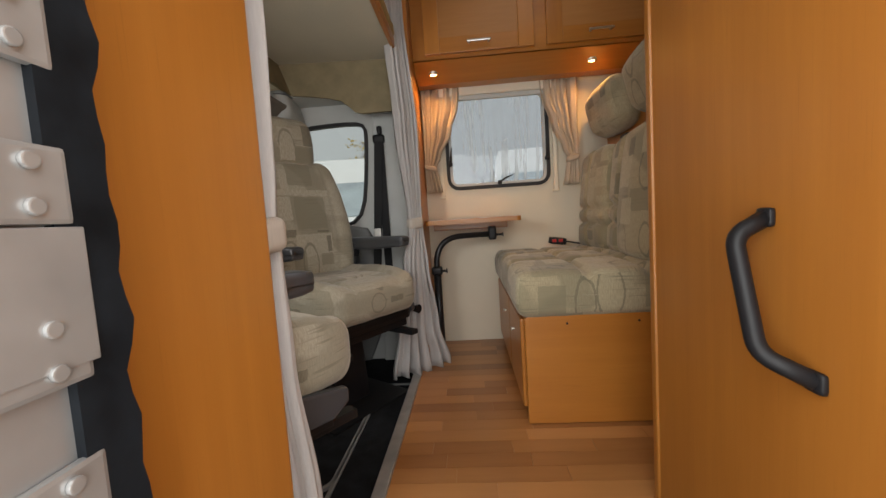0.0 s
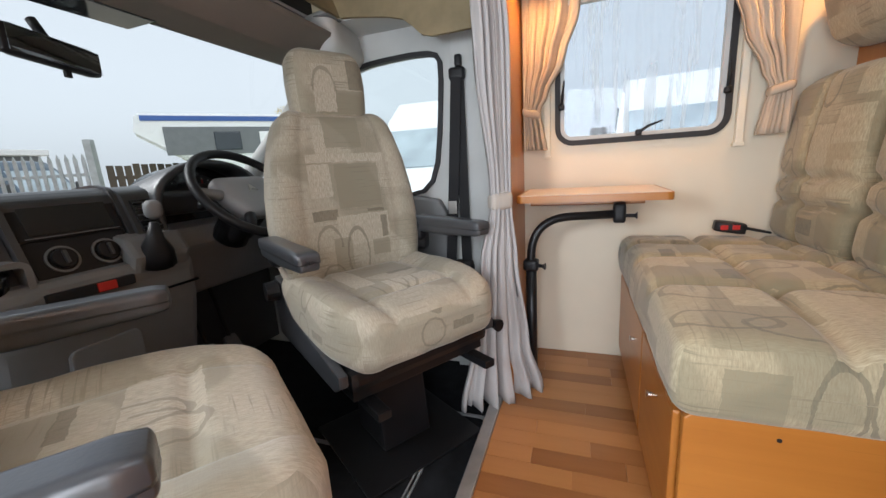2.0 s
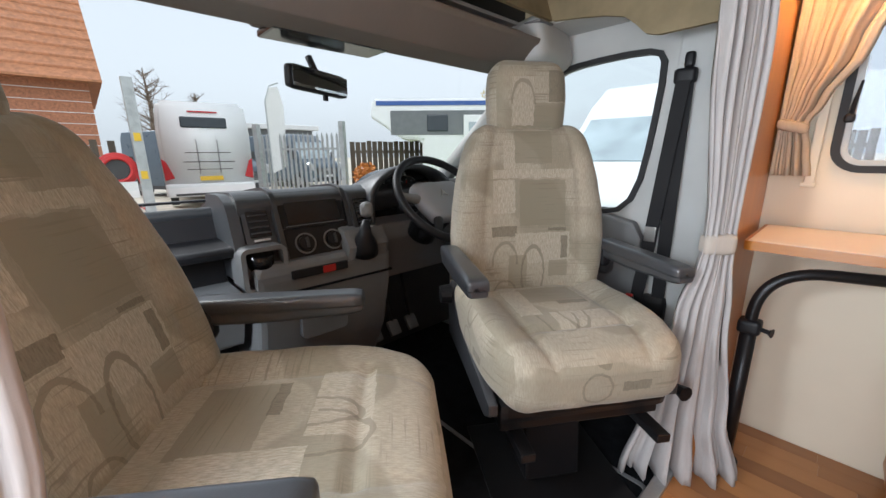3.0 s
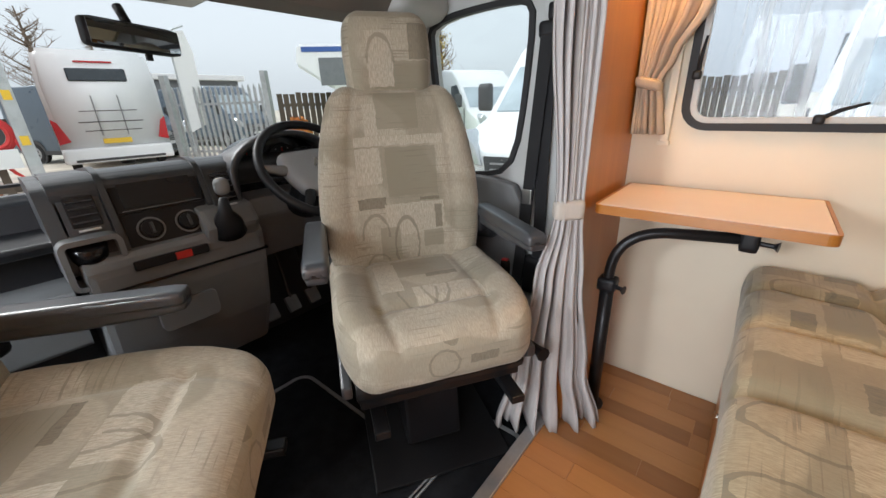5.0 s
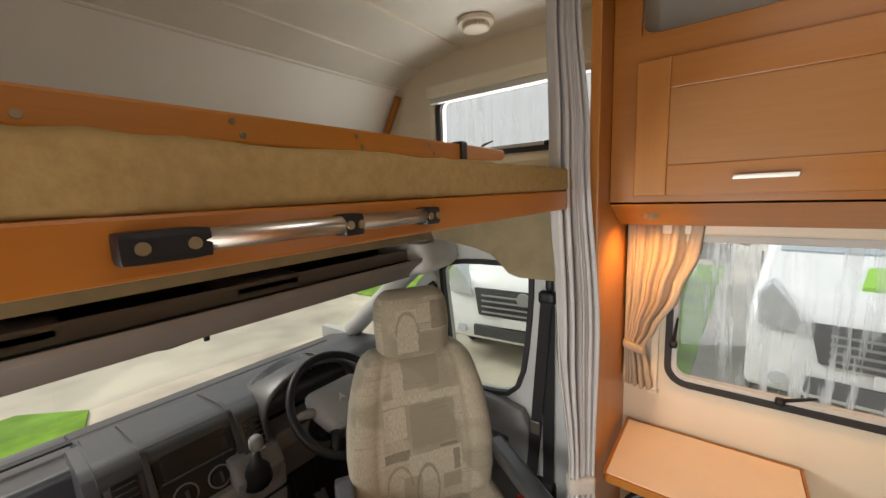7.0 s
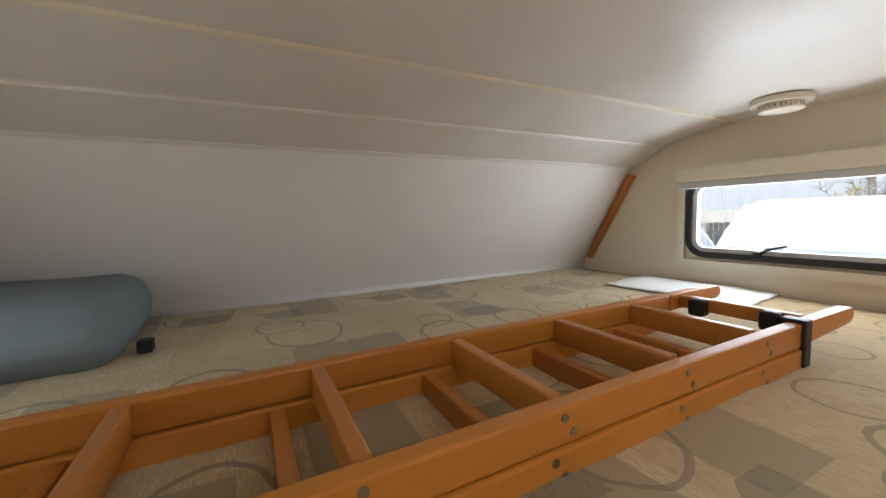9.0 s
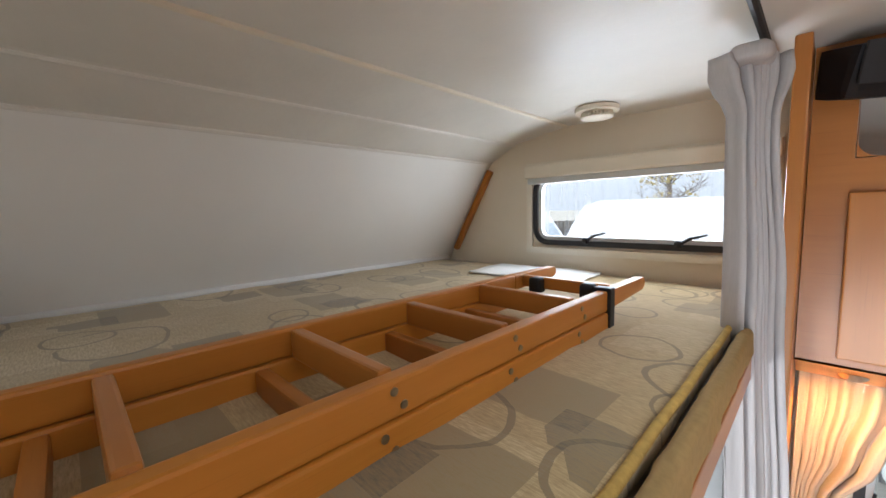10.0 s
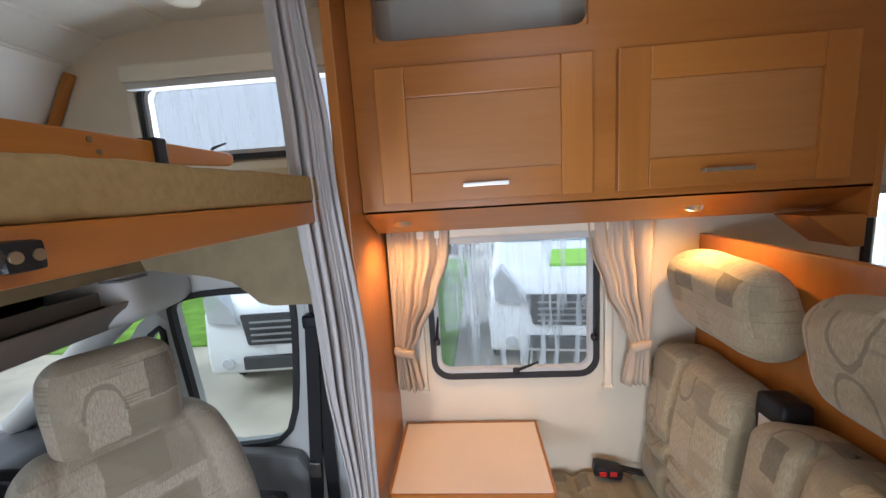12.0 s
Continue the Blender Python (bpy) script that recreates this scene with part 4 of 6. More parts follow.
def crease(q):
    return q + Vector((0.004, 0, 0.003)) * noise.noise(q * 26) + Vector((0.002, 0, 0)) * noise.noise(Vector((q.y * 90, q.z * 30, 0)))


part("border", rbox((0.010, 0.80, 0.027), 0.008, 60, crease, pose(-0.217, 0.97, 1.514)), M["mattress_edge"], fr, "ochre ribbed cloth border", True)
part("piping", tube([(-0.243 + 0.0008 * math.sin(k * 1.3), NEAR + 0.01 + 0.045 * k, 1.535) for k in range(39)], 0.006, 8), M["cord"], fr, "yellow corded piping", smooth=True)
tagged(part("sheet", rbox((0.2, 0.12, 0.003), 0.0025, 10, matt, pose(-0.85, 1.95, 1.547, 0, tilt, 6)), M["white_cloth"], smooth=True), "white sheet at the window end of the mattress", "sheet")


def pil(q):
    e = (1 - (q.x / 0.2) ** 4) * (1 - (q.y / 0.3) ** 4)
    q.z *= 0.35 + 0.75 * max(0, e)
    return q + Vector((0.006, 0.006, 0.005)) * noise.noise(q * 8)


tagged(part("pillow", rbox((0.19, 0.17, 0.07), 0.06, 18, pil, pose(-1.16, 0.335, 1.607, 0, 2, 0)), M["pillow"], smooth=True), "slate blue pillow at the end of the bunk", "pillow")
blk = tagged(part("strap_end", box((-1.09, 0.515, 1.546), (-1.06, 0.54, 1.57), 0.003), M["black"]), "small black strap end on the mattress", "strap")


# folded bunk ladder, two sections hinged together
lad = thing("bunk_ladder", "folded two-section beech bunk ladder lying on the mattress", "ladder")
RUNGS = (0.39, 0.59, 0.787, 0.99, 1.197, 1.40)
for sec, (z0, z1, off) in enumerate(((1.527, 1.566, 0.002), (1.568, 1.608, 0.0))):
    y0, y1 = 0.30, 1.53
    for x in (-0.437, -0.665):
        up = 0.006 if x < -0.6 else 0.0
        rail_ob = part("rail", box((x + off, y0, z0 + up), (x + off + 0.021, y1, z1 + up), 0.004), M["pine"], lad)
        if x > -0.5:
            for y in RUNGS[2:]:
                yy = y - (0.014 if sec == 0 else 0)
                for dz in (0.0085, -0.0085):
                    part("screw", disc((0, yy - dz * 0.7, (z0 + z1) / 2 + dz), "x", 0.0048, x + off + 0.0205, x + off + 0.0225, 10, 0.0006), M["screw"], rail_ob)
    for y in RUNGS:
        yy = y - (0.05 if sec == 0 else 0)
        part("rung", box((-0.644 + off, yy - 0.009, z0 + 0.003), (-0.437 + off, yy + 0.009, z1 + 0.003), 0.004), M["wood_h"], lad)
part("rung", box((-0.644, 1.56, 1.582), (-0.437, 1.576, 1.61), 0.004), M["wood_h"], lad)
for x in (-0.437, -0.665):
    up = 0.006 if x < -0.6 else 0.0
    arm = prism([(1.53, 1.57 + up), (1.715, 1.578 + up), (1.73, 1.586 + up), (1.73, 1.6 + up), (1.72, 1.607 + up), (1.53, 1.608 + up)], "x", x, x + 0.021, 0.003)
    part("hook_arm", arm, M["pine"], lad)
part("clip", box((-0.444, 1.505, 1.535), (-0.410, 1.53, 1.614), 0.003), M["black"], lad, "black plastic ladder clip")
for x in (-0.475, -0.60):
    part("catch", rbox((0.016, 0.016, 0.018), 0.007, 4, None, pose(x, 1.555, 1.592)), M["black"], lad, smooth=True)

latch_bar = thing("ladder_rail", "chrome ladder rail with black brackets on the bunk front", "rail")
part("bar", tube([(-0.196, 0.83, 1.467), (-0.196, 1.11, 1.467)], 0.0085, 14), M["chrome"], latch_bar, smooth=True)
for y, h in ((0.828, 0.027), (0.985, 0.012), (1.11, 0.013)):
    br = part("bracket", rbox((0.011, h, 0.011), 0.003, 4, None, pose(-0.198, y, 1.466)), M["black"], latch_bar)
    for k in (-1, 1):
        part("screw", disc((0, y + k * h * 0.55, 1.466), "x", 0.0045, -0.1875, -0.1855, 12, 0.0006), M["screw"], br)
lamp = thing("dome_lamp", "round cream dome lamp on the bunk ceiling", "lamp")
part("base", disc((-0.62, 1.925, 0), "z", 0.062, TOP - 0.016, TOP - 0.001, 28, 0.004), M["cream"], lamp)
part("diffuser", disc((-0.62, 1.925, 0), "z", 0.046, TOP - 0.034, TOP - 0.014, 28, 0.008), M["cream"], lamp, smooth=True)
lamp2 = thing("dome_lamp", "round cream dome lamp on the living space ceiling", "lamp")
part("base", disc((0.05, 1.70, 0), "z", 0.075, TOP - 0.018, TOP - 0.001, 28, 0.004), M["cream"], lamp2)
part("diffuser", disc((0.05, 1.70, 0), "z", 0.055, TOP - 0.036, TOP - 0.016, 28, 0.008), M["lining_white"], lamp2, smooth=True)
spk = thing("loudspeaker", "small black wedge loudspeaker above the locker shelf", "speaker")
part("case", rbox((0.05, 0.055, 0.045), 0.008, 5, lambda q: Vector((q.x, q.y * (0.75 + 2.5 * (q.z + 0.045)), q.z)), pose(-0.085, 1.80, 2.0, 14, 0, 30)), M["black"], spk, smooth=False)
part("grille", rbox((0.04, 0.004, 0.034), 0.003, 4, None, pose(-0.06, 1.748, 2.0, 14, 0, 30)), M["rubber"], spk, "black mesh grille")

# ---- cab shell ----
CF = -0.045
setting("cab_floor", box((-1.75, 0.1, CF - 0.05), (-0.19, 2.03, CF)), M["carpet"], "black carpet on the cab floor")
mat = thing("cab_mat", "black carpet mat with grey bound edge on the cab floor", "mat")
ml = round_rect(-1.05, 0.95, -0.37, 1.375, 0.05)
part("carpet", prism(ml, "z", CF, CF + 0.006), M["carpet"], mat)
part("binding", band(grow(ml, 0.008), grow(ml, -0.004), "z", CF + 0.001, CF + 0.011), M["piping"], mat)
mat2 = thing("cab_mat", "black carpet mat with grey bound edge beside the seat base", "mat")
ml = round_rect(-0.36, 0.62, -0.235, 1.62, 0.02)
part("carpet", prism(ml, "z", CF, CF + 0.006), M["carpet"], mat2)
part("binding", band(grow(ml, 0.008), grow(ml, -0.004), "z", CF + 0.001, CF + 0.011), M["piping"], mat2)

dwin = [(-0.845, 1.17), (-0.84, 1.09), (-0.825, 0.95), (-0.81, 0.80), (-0.80, 0.735), (-0.78, 0.705), (-0.70, 0.69), (-0.60, 0.70), (-0.545, 0.712), (-0.505, 0.75), (-0.48, 0.82), (-0.465, 0.92), (-0.455, 1.02), (-0.447, 1.12), (-0.447, 1.185), (-0.46, 1.208), (-0.49, 1.218), (-0.56, 1.222), (-0.66, 1.22), (-0.74, 1.215), (-0.80, 1.205), (-0.835, 1.19)]
qwin = [(-0.89, 1.10), (-0.885, 0.82), (-0.905, 0.80), (-1.05, 0.80), (-1.15, 0.81), (-1.17, 0.83), (-1.10, 0.91), (-0.98, 1.03), (-0.93, 1.09), (-0.90, 1.11)]


def cab_side(name, y0, y1, inner, label):
    sgn = 1 if inner == y0 else -1
    w = setting(name, band(to_rect(dwin, -0.865, -0.1, -0.17, 1.33), dwin, "y", y0, y1), M["grey"], label)
    f = box((-1.75, y0, -0.1), (-0.866, y1, 0.76))
    join(f, band(grow(qwin, 0.055), qwin, "y", y0 + 0.004, y1 - 0.004))
    prism([(-0.866, 1.05), (-0.866, 1.33), (-0.95, 1.33), (-1.0, 1.20)], "y", y0 + 0.006, y1 - 0.006, bm=f)
    part("front_quarter", f, M["grey"], w)
    s = part("window_seal", band(grow(dwin, 0.012), grow(dwin, -0.006), "y", inner - 0.012 * sgn, inner + 0.01 * sgn), M["rubber"], w, "black rubber window seal")
    for nm, hole in (("pane", dwin), ("quarter_pane", qwin)):
        g = part(nm, prism(grow(hole, 0.004), "y", (y0 + y1) / 2 - 0.002, (y0 + y1) / 2 + 0.002), M["pane"], w)
        g.visible_shadow = False
    part("quarter_seal", band(grow(qwin, 0.008), grow(qwin, -0.006), "y", inner - 0.008 * sgn, inner + 0.008 * sgn), M["rubber"], w)
    card = [(-1.2, -0.04), (-0.50, -0.04), (-0.44, 0.10), (-0.44, 0.62), (-0.47, 0.675), (-0.55, 0.69), (-0.85, 0.70), (-1.2, 0.72)]
    part("door_card", prism(card, "y", inner - 0.045 * sgn, inner - 0.001 * sgn, 0.012), M["dash_grey"], w, "dark grey door card")
    part("door_armrest", rbox((0.2, 0.035, 0.04), 0.02, 6, None, pose(-0.72, inner - 0.065 * sgn, 0.52)), M["dash"], w, smooth=True)
    return w


cab_side("wall_cab_driver", 1.98, 2.02, 1.98, "light grey driver door and side of the cab")
cab_side("wall_cab_passenger", 0.12, 0.16, 0.16, "light grey passenger door and side of the cab")
# pillars and header
for y, s in ((1.955, 1), (0.185, -1)):
    pil_b = tube([(-0.80, y - 0.02 * s, 1.275), (-0.95, y, 1.215), (-1.18, y, 1.02), (-1.44, y, 0.80)], [0.055, 0.05, 0.042, 0.045], 12)
    setting("pillar", pil_b, M["grey"], "light grey windscreen pillar trim", True)
header = setting("trim_header", prism([(-0.80, 1.255), (-0.955, 1.198), (-1.0, 1.205), (-0.99, 1.25), (-0.80, 1.30)], "y", 0.16, 1.98, 0.008), M["header"], "taupe lined header over the windscreen")
part("visor_lip", prism([(-0.745, 1.270), (-0.748, 1.254), (-0.825, 1.190), (-0.95, 1.192), (-0.95, 1.196), (-0.83, 1.252), (-0.77, 1.262)], "y", 0.30, 1.80, 0.004), M["header"], header, "taupe moulded lip of the shelf")
# shelf floor and back are coloured near-black for the recess's shade
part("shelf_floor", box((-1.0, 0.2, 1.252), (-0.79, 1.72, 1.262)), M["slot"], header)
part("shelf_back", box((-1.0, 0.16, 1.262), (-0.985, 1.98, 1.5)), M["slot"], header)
for y0, y1 in ((0.62, 0.84), (1.12, 1.30)):
    part("divider", box((-0.98, y0, 1.263), (-0.80, y1, 1.30), 0.012), M["header"], header, "taupe moulded box in the shelf")
part("end_moulding", rbox((0.11, 0.14, 0.075), 0.045, 10, None, pose(-0.86, 1.85, 1.262, 0, -12, 8)), M["grey"], header, "light grey corner moulding with air vent", True)
part("end_vent", box((-0.80, 1.72, 1.318), (-0.74, 1.80, 1.324), 0.002), M["dash_grey"], header)
# fawn carpeted panels below the bunk
setting("panel_overcab_front", prism([(-0.80, 1.488), (-0.815, 1.50), (-0.76, 1.333), (-0.745, 1.333)], "y", 0.345, 1.80), M["felt"], "fawn carpeted panel below the bunk")
scoop = [(-0.20, 1.458), (-0.20, 1.224), (-0.41, 1.222), (-0.445, 1.232), (-0.475, 1.262), (-0.51, 1.29), (-0.57, 1.307), (-0.66, 1.322), (-0.745, 1.333), (-0.80, 1.488)]
setting("panel_overcab_driver", prism(scoop, "y", 1.80, 1.815), M["felt"], "fawn carpeted side panel over the driver door")
setting("panel_overcab_passenger", prism(scoop, "y", 0.33, 0.345), M["felt"], "fawn carpeted side panel over the passenger door")
setting("cab_lining_driver", box((-0.83, 1.816, 1.327), (-0.19, 1.98, 1.337)), M["grey"], "light grey cab roof lining over the driver door")
setting("cab_lining_passenger", box((-0.83, 0.16, 1.327), (-0.19, 0.329, 1.337)), M["grey"], "light grey cab roof lining over the passenger door")
setting("cab_roof", box((-1.0, 0.1, 1.325), (-0.832, 2.03, 1.335)), M["grey"], "cab roof panel")
# windscreen
ws = bmesh.new()
n = 20
rows = []
for i in range(n + 1):
    y = 0.17 + 1.80 * i / n
    bow = 0.16 * (1 - ((y - 1.07) / 0.9) ** 2)
    rows.append((ws.verts.new((-0.985 - 0.2 * bow, y, 1.215)), ws.verts.new((-1.22 - 0.6 * bow, y, 1.02)), ws.verts.new((-1.45 - bow, y, 0.80))))
for a, c in zip(rows, rows[1:]):
    for k in range(2):
        ws.faces.new((a[k], a[k + 1], c[k + 1], c[k]))
w = tagged(part("windscreen", ws, M["pane"], None, "", True), "large curved laminated windscreen with light rain", "windscreen", kind="structure")
w.visible_shadow = False

# ---- dashboard ----
dash = thing("dashboard", "charcoal and grey plastic van dashboard with screen, vents and gauges", "dashboard")
def edge(points, r=0.02, n=5):
    """A closed outline in a plane with each corner rounded."""
    out, k = [], len(points)
    for i in range(k):
        a_, c_, d_ = Vector(points[i - 1]), Vector(points[i]), Vector(points[(i + 1) % k])
        q = min(r, (a_ - c_).length * 0.45, (d_ - c_).length * 0.45)
        s_, e_ = c_ + (a_ - c_).normalized() * q, c_ + (d_ - c_).normalized() * q
        out += [tuple(s_ * (1 - f) ** 2 + c_ * 2 * f * (1 - f) + e_ * f * f) for f in (j / n for j in range(n + 1))]
    return out


top = edge([(-1.68, 0.72), (-1.40, 0.79), (-1.22, 0.803), (-1.165, 0.775), (-1.19, 0.70), (-1.68, 0.68)], 0.035)
part("top_pad", prism(top, "y", 0.885, 1.97), M["dash"], dash, smooth=False)
part("passenger_pad", prism(edge([(-1.68, 0.71), (-1.36, 0.752), (-1.345, 0.735), (-1.37, 0.70), (-1.68, 0.67)], 0.012), "y", 0.17, 0.884), M["dash"], dash)
part("demister_slot", box((-1.53, 0.3, 0.7545), (-1.50, 1.85, 0.762)), M["black"], dash)
part("bulkhead", box((-1.72, 0.17, 0.0), (-1.42, 1.97, 0.70)), M["dash"], dash)
# passenger shelves, one above the other, and knee panel
part("tray_back", prism([(-1.42, 0.74), (-1.362, 0.742), (-1.335, 0.65), (-1.42, 0.65)], "y", 0.18, 0.86), M["black"], dash)
part("tray_floor", prism(edge([(-1.42, 0.655), (-1.16, 0.652), (-1.148, 0.642), (-1.165, 0.62), (-1.42, 0.61)], 0.01), "y", 0.18, 0.86), M["black"], dash)
part("shelf_back", box((-1.42, 0.18, 0.50), (-1.29, 0.86, 0.62)), M["black"], dash)
part("glovebox", prism(edge([(-1.42, 0.515), (-1.13, 0.52), (-1.115, 0.50), (-1.20, 0.33), (-1.42, 0.28)], 0.02), "y", 0.18, 0.86), M["dash_grey"], dash)
part("tray_end", prism(edge([(-1.42, 0.79), (-1.25, 0.795), (-1.185, 0.77), (-1.105, 0.56), (-1.42, 0.52)], 0.025), "y", 0.858, 0.888), M["dash"], dash)
# centre stack: one face that leans back
STACK = pose(-1.105, 0, 0.575, 0, -22, 0)


def on_stack(b, dx=0.0):
    bmesh.ops.transform(b, matrix=Matrix.Translation((dx, 0, 0)) @ STACK, verts=b.verts)
    return b


part("radio_housing", prism(edge([(-1.45, 0.785), (-1.25, 0.803), (-1.20, 0.795), (-1.187, 0.775), (-1.107, 0.578), (-1.14, 0.55), (-1.45, 0.55)], 0.02), "y", 0.985, 1.228), M["dash"], dash)
for y in (0.981, 1.217):
    part("stack_rib", prism(edge([(-1.45, 0.79), (-1.25, 0.812), (-1.19, 0.80), (-1.17, 0.775), (-1.094, 0.58), (-1.125, 0.55), (-1.45, 0.55)], 0.03), "y", y, y + 0.014), M["dash"], dash)
part("heater_panel", on_stack(box((0.0, 1.0, 0.008), (0.004, 1.213, 0.118), 0.002)), M["black"], dash)
part("screen_bezel", on_stack(box((0.0, 0.999, 0.12), (0.007, 1.214, 0.222), 0.003)), M["black"], dash)
part("screen", on_stack(box((0.0065, 1.018, 0.131), (0.009, 1.195, 0.209), 0.001)), M["screen"], dash, "dark multimedia screen")
part("screen_line", on_stack(box((0.007, 1.01, 0.124), (0.0085, 1.205, 0.126))), M["dash_grey"], dash)
circle = [2 * math.pi * q / 28 for q in range(28)]
for y in (1.058, 1.152):
    k = part("heater_knob", on_stack(disc((0, y, 0.066), "x", 0.024, 0.004, 0.02, 28, 0.003)), M["black"], dash)
    part("knob_ring", on_stack(band([(y + 0.034 * math.cos(a), 0.066 + 0.034 * math.sin(a)) for a in circle], [(y + 0.029 * math.cos(a), 0.066 + 0.029 * math.sin(a)) for a in circle], "x", 0.0042, 0.0075)), M["dash_grey"], k)
    part("knob_grip", on_stack(box((0.019, y - 0.004, 0.05), (0.028, y + 0.004, 0.082), 0.002)), M["dash"], k)


def vent(y0, y1, dx):
    hood = edge([(-1.45, 0.79), (-1.24, 0.80), (-1.19, 0.785), (-1.108, 0.58), (-1.14, 0.55), (-1.45, 0.55)], 0.025)
    v = part("air_vent", prism([(x + dx, z) for x, z in hood], "y", y0 - 0.012, y1 + 0.012), M["dash"], dash)
    part("vent_recess", on_stack(box((0.0, y0, 0.105), (0.004, y1, 0.20), 0.002), dx), M["gloss_black"], v)
    for k in range(5):
        z = 0.117 + 0.018 * k
        part("vane", on_stack(box((0.004, y0 + 0.004, z - 0.0015), (0.01, y1 - 0.004, z + 0.0015)), dx), M["dash"], v)
    part("vent_wheel", on_stack(box((0.002, y0 + 0.008, 0.092), (0.009, y1 - 0.008, 0.098), 0.001), dx), M["grey"], v)
    return v


vent(0.905, 0.966, -0.004)
vent(1.243, 1.30, 0.03)
# grey console
cons = [(-1.42, 0.60), (-1.09, 0.60), (-1.075, 0.565), (-1.085, 0.46), (-1.13, 0.28), (-1.22, 0.10), (-1.42, 0.04)]
console = part("console", prism(cons, "y", 0.885, 1.345, 0.02), M["dash_grey"], dash, "grey lower console")
part("console_groove", prism([(-1.42, 0.508), (-1.074, 0.508), (-1.074, 0.502), (-1.42, 0.502)], "y", 0.883, 1.347), M["gloss_black"], console)
part("switch_strip", box((-1.08, 0.985, 0.545), (-1.068, 1.17, 0.572), 0.004), M["black"], dash)
part("hazard_switch", box((-1.0695, 1.082, 0.547), (-1.065, 1.124, 0.57), 0.002), M["red"], dash, "red hazard switch")
pk = round_rect(1.005, 0.33, 1.165, 0.42, 0.02)
part("pocket_lid", prism(pk, "x", -1.135, -1.088, 0.004), M["dash_grey"], dash)
rim_out = round_rect(0.857, 0.522, 0.985, 0.655, 0.022)
cup = part("cup_pocket", band(rim_out, grow(rim_out, -0.013), "x", -1.20, -1.088), M["dash_grey"], dash)
part("pocket_floor", prism(grow(rim_out, -0.012), "x", -1.20, -1.165), M["black"], cup)
part("ashtray", tube([(-1.125, 0.915, 0.585), (-1.12, 0.915, 0.60), (-1.115, 0.915, 0.632), (-1.113, 0.915, 0.638)], [0.03, 0.037, 0.04, 0.034], 20), M["gloss_black"], cup, "round black ashtray", True)
for y in (0.905, 0.95):
    part("socket", disc((0, y, 0.556), "x", 0.012, -1.17, -1.10, 14, 0.002), M["black"], cup)
# gear lever
g = part("gear_surround", prism([(-1.30, 0.70), (-1.10, 0.665), (-1.06, 0.61), (-1.085, 0.545), (-1.30, 0.5)], "y", 1.175, 1.335, 0.015), M["dash_grey"], dash)
part("gear_gaiter", tube([(-1.09, 1.245, 0.585), (-1.075, 1.24, 0.62), (-1.055, 1.232, 0.655), (-1.05, 1.235, 0.70)], [0.05, 0.043, 0.022, 0.011], 14), M["black"], g, smooth=True)
part("gear_knob", rbox((0.021, 0.021, 0.026), 0.019, 6, None, pose(-1.045, 1.236, 0.735)), M["dash_grey"], g, smooth=True)
# instrument binnacle
arc = [(1.30, 0.66)] + [(1.505 + 0.205 * math.cos(a), 0.745 + 0.125 * math.sin(a)) for a in (math.pi - math.pi * k / 16 for k in range(17))] + [(1.71, 0.66)]
hood = bmesh.new()
inner_arc = [(1.505 + (p[0] - 1.505) * 0.9, 0.74 + (p[1] - 0.74) * 0.88) for p in arc]
shells = []
for x, share in ((-1.12, 1.0), (-1.14, 1.04), (-1.20, 0.98), (-1.30, 0.72), (-1.42, 0.30)):
    shells.append([hood.verts.new((x, q[0], 0.745 + (q[1] - 0.745) * share if q[1] > 0.745 else q[1])) for q in arc])
shells.insert(0, [hood.verts.new((-1.125, q[0], q[1])) for q in inner_arc])
shells.insert(0, [hood.verts.new((-1.225, q[0], q[1])) for q in inner_arc])
for r0, r1 in zip(shells, shells[1:]):
    for k in range(len(arc) - 1):
        hood.faces.new((r0[k], r0[k + 1], r1[k + 1], r1[k]))
part("binnacle", hood, M["dash"], dash, smooth=True)
part("gauge_panel", prism([(1.505 + (p[0] - 1.505) * 0.9, 0.74 + (p[1] - 0.74) * 0.88) for p in arc], "x", -1.30, -1.225), M["gloss_black"], dash)
for y, r in ((1.40, 0.055), (1.53, 0.06), (1.63, 0.04)):
    gd = part("gauge", disc((0, y, 0.765), "x", r, -1.225, -1.212, 28, 0.003), M["black"], dash)
    part("needle", box((-1.2118, y - 0.002, 0.765), (-1.21, y + 0.002, 0.765 + r * 0.75)), M["red"], gd)
    for k in range(9):
        a = radians(-30 + 240 * k / 8)
        part("tick", box((-1.2118, y + r * 0.78 * math.cos(a) - 0.002, 0.765 + r * 0.78 * math.sin(a) - 0.002), (-1.2105, y + r * 0.78 * math.cos(a) + 0.002, 0.765 + r * 0.78 * math.sin(a) + 0.002)), M["grey"], gd)
part("driver_knee", prism([(-1.42, 0.70), (-1.14, 0.66), (-1.13, 0.60), (-1.22, 0.42), (-1.42, 0.36)], "y", 1.345, 1.96, 0.012), M["dash_grey"], dash)
part("driver_end", box((-1.42, 1.72, 0.62), (-1.12, 1.96, 0.785), 0.02), M["dash"], dash)
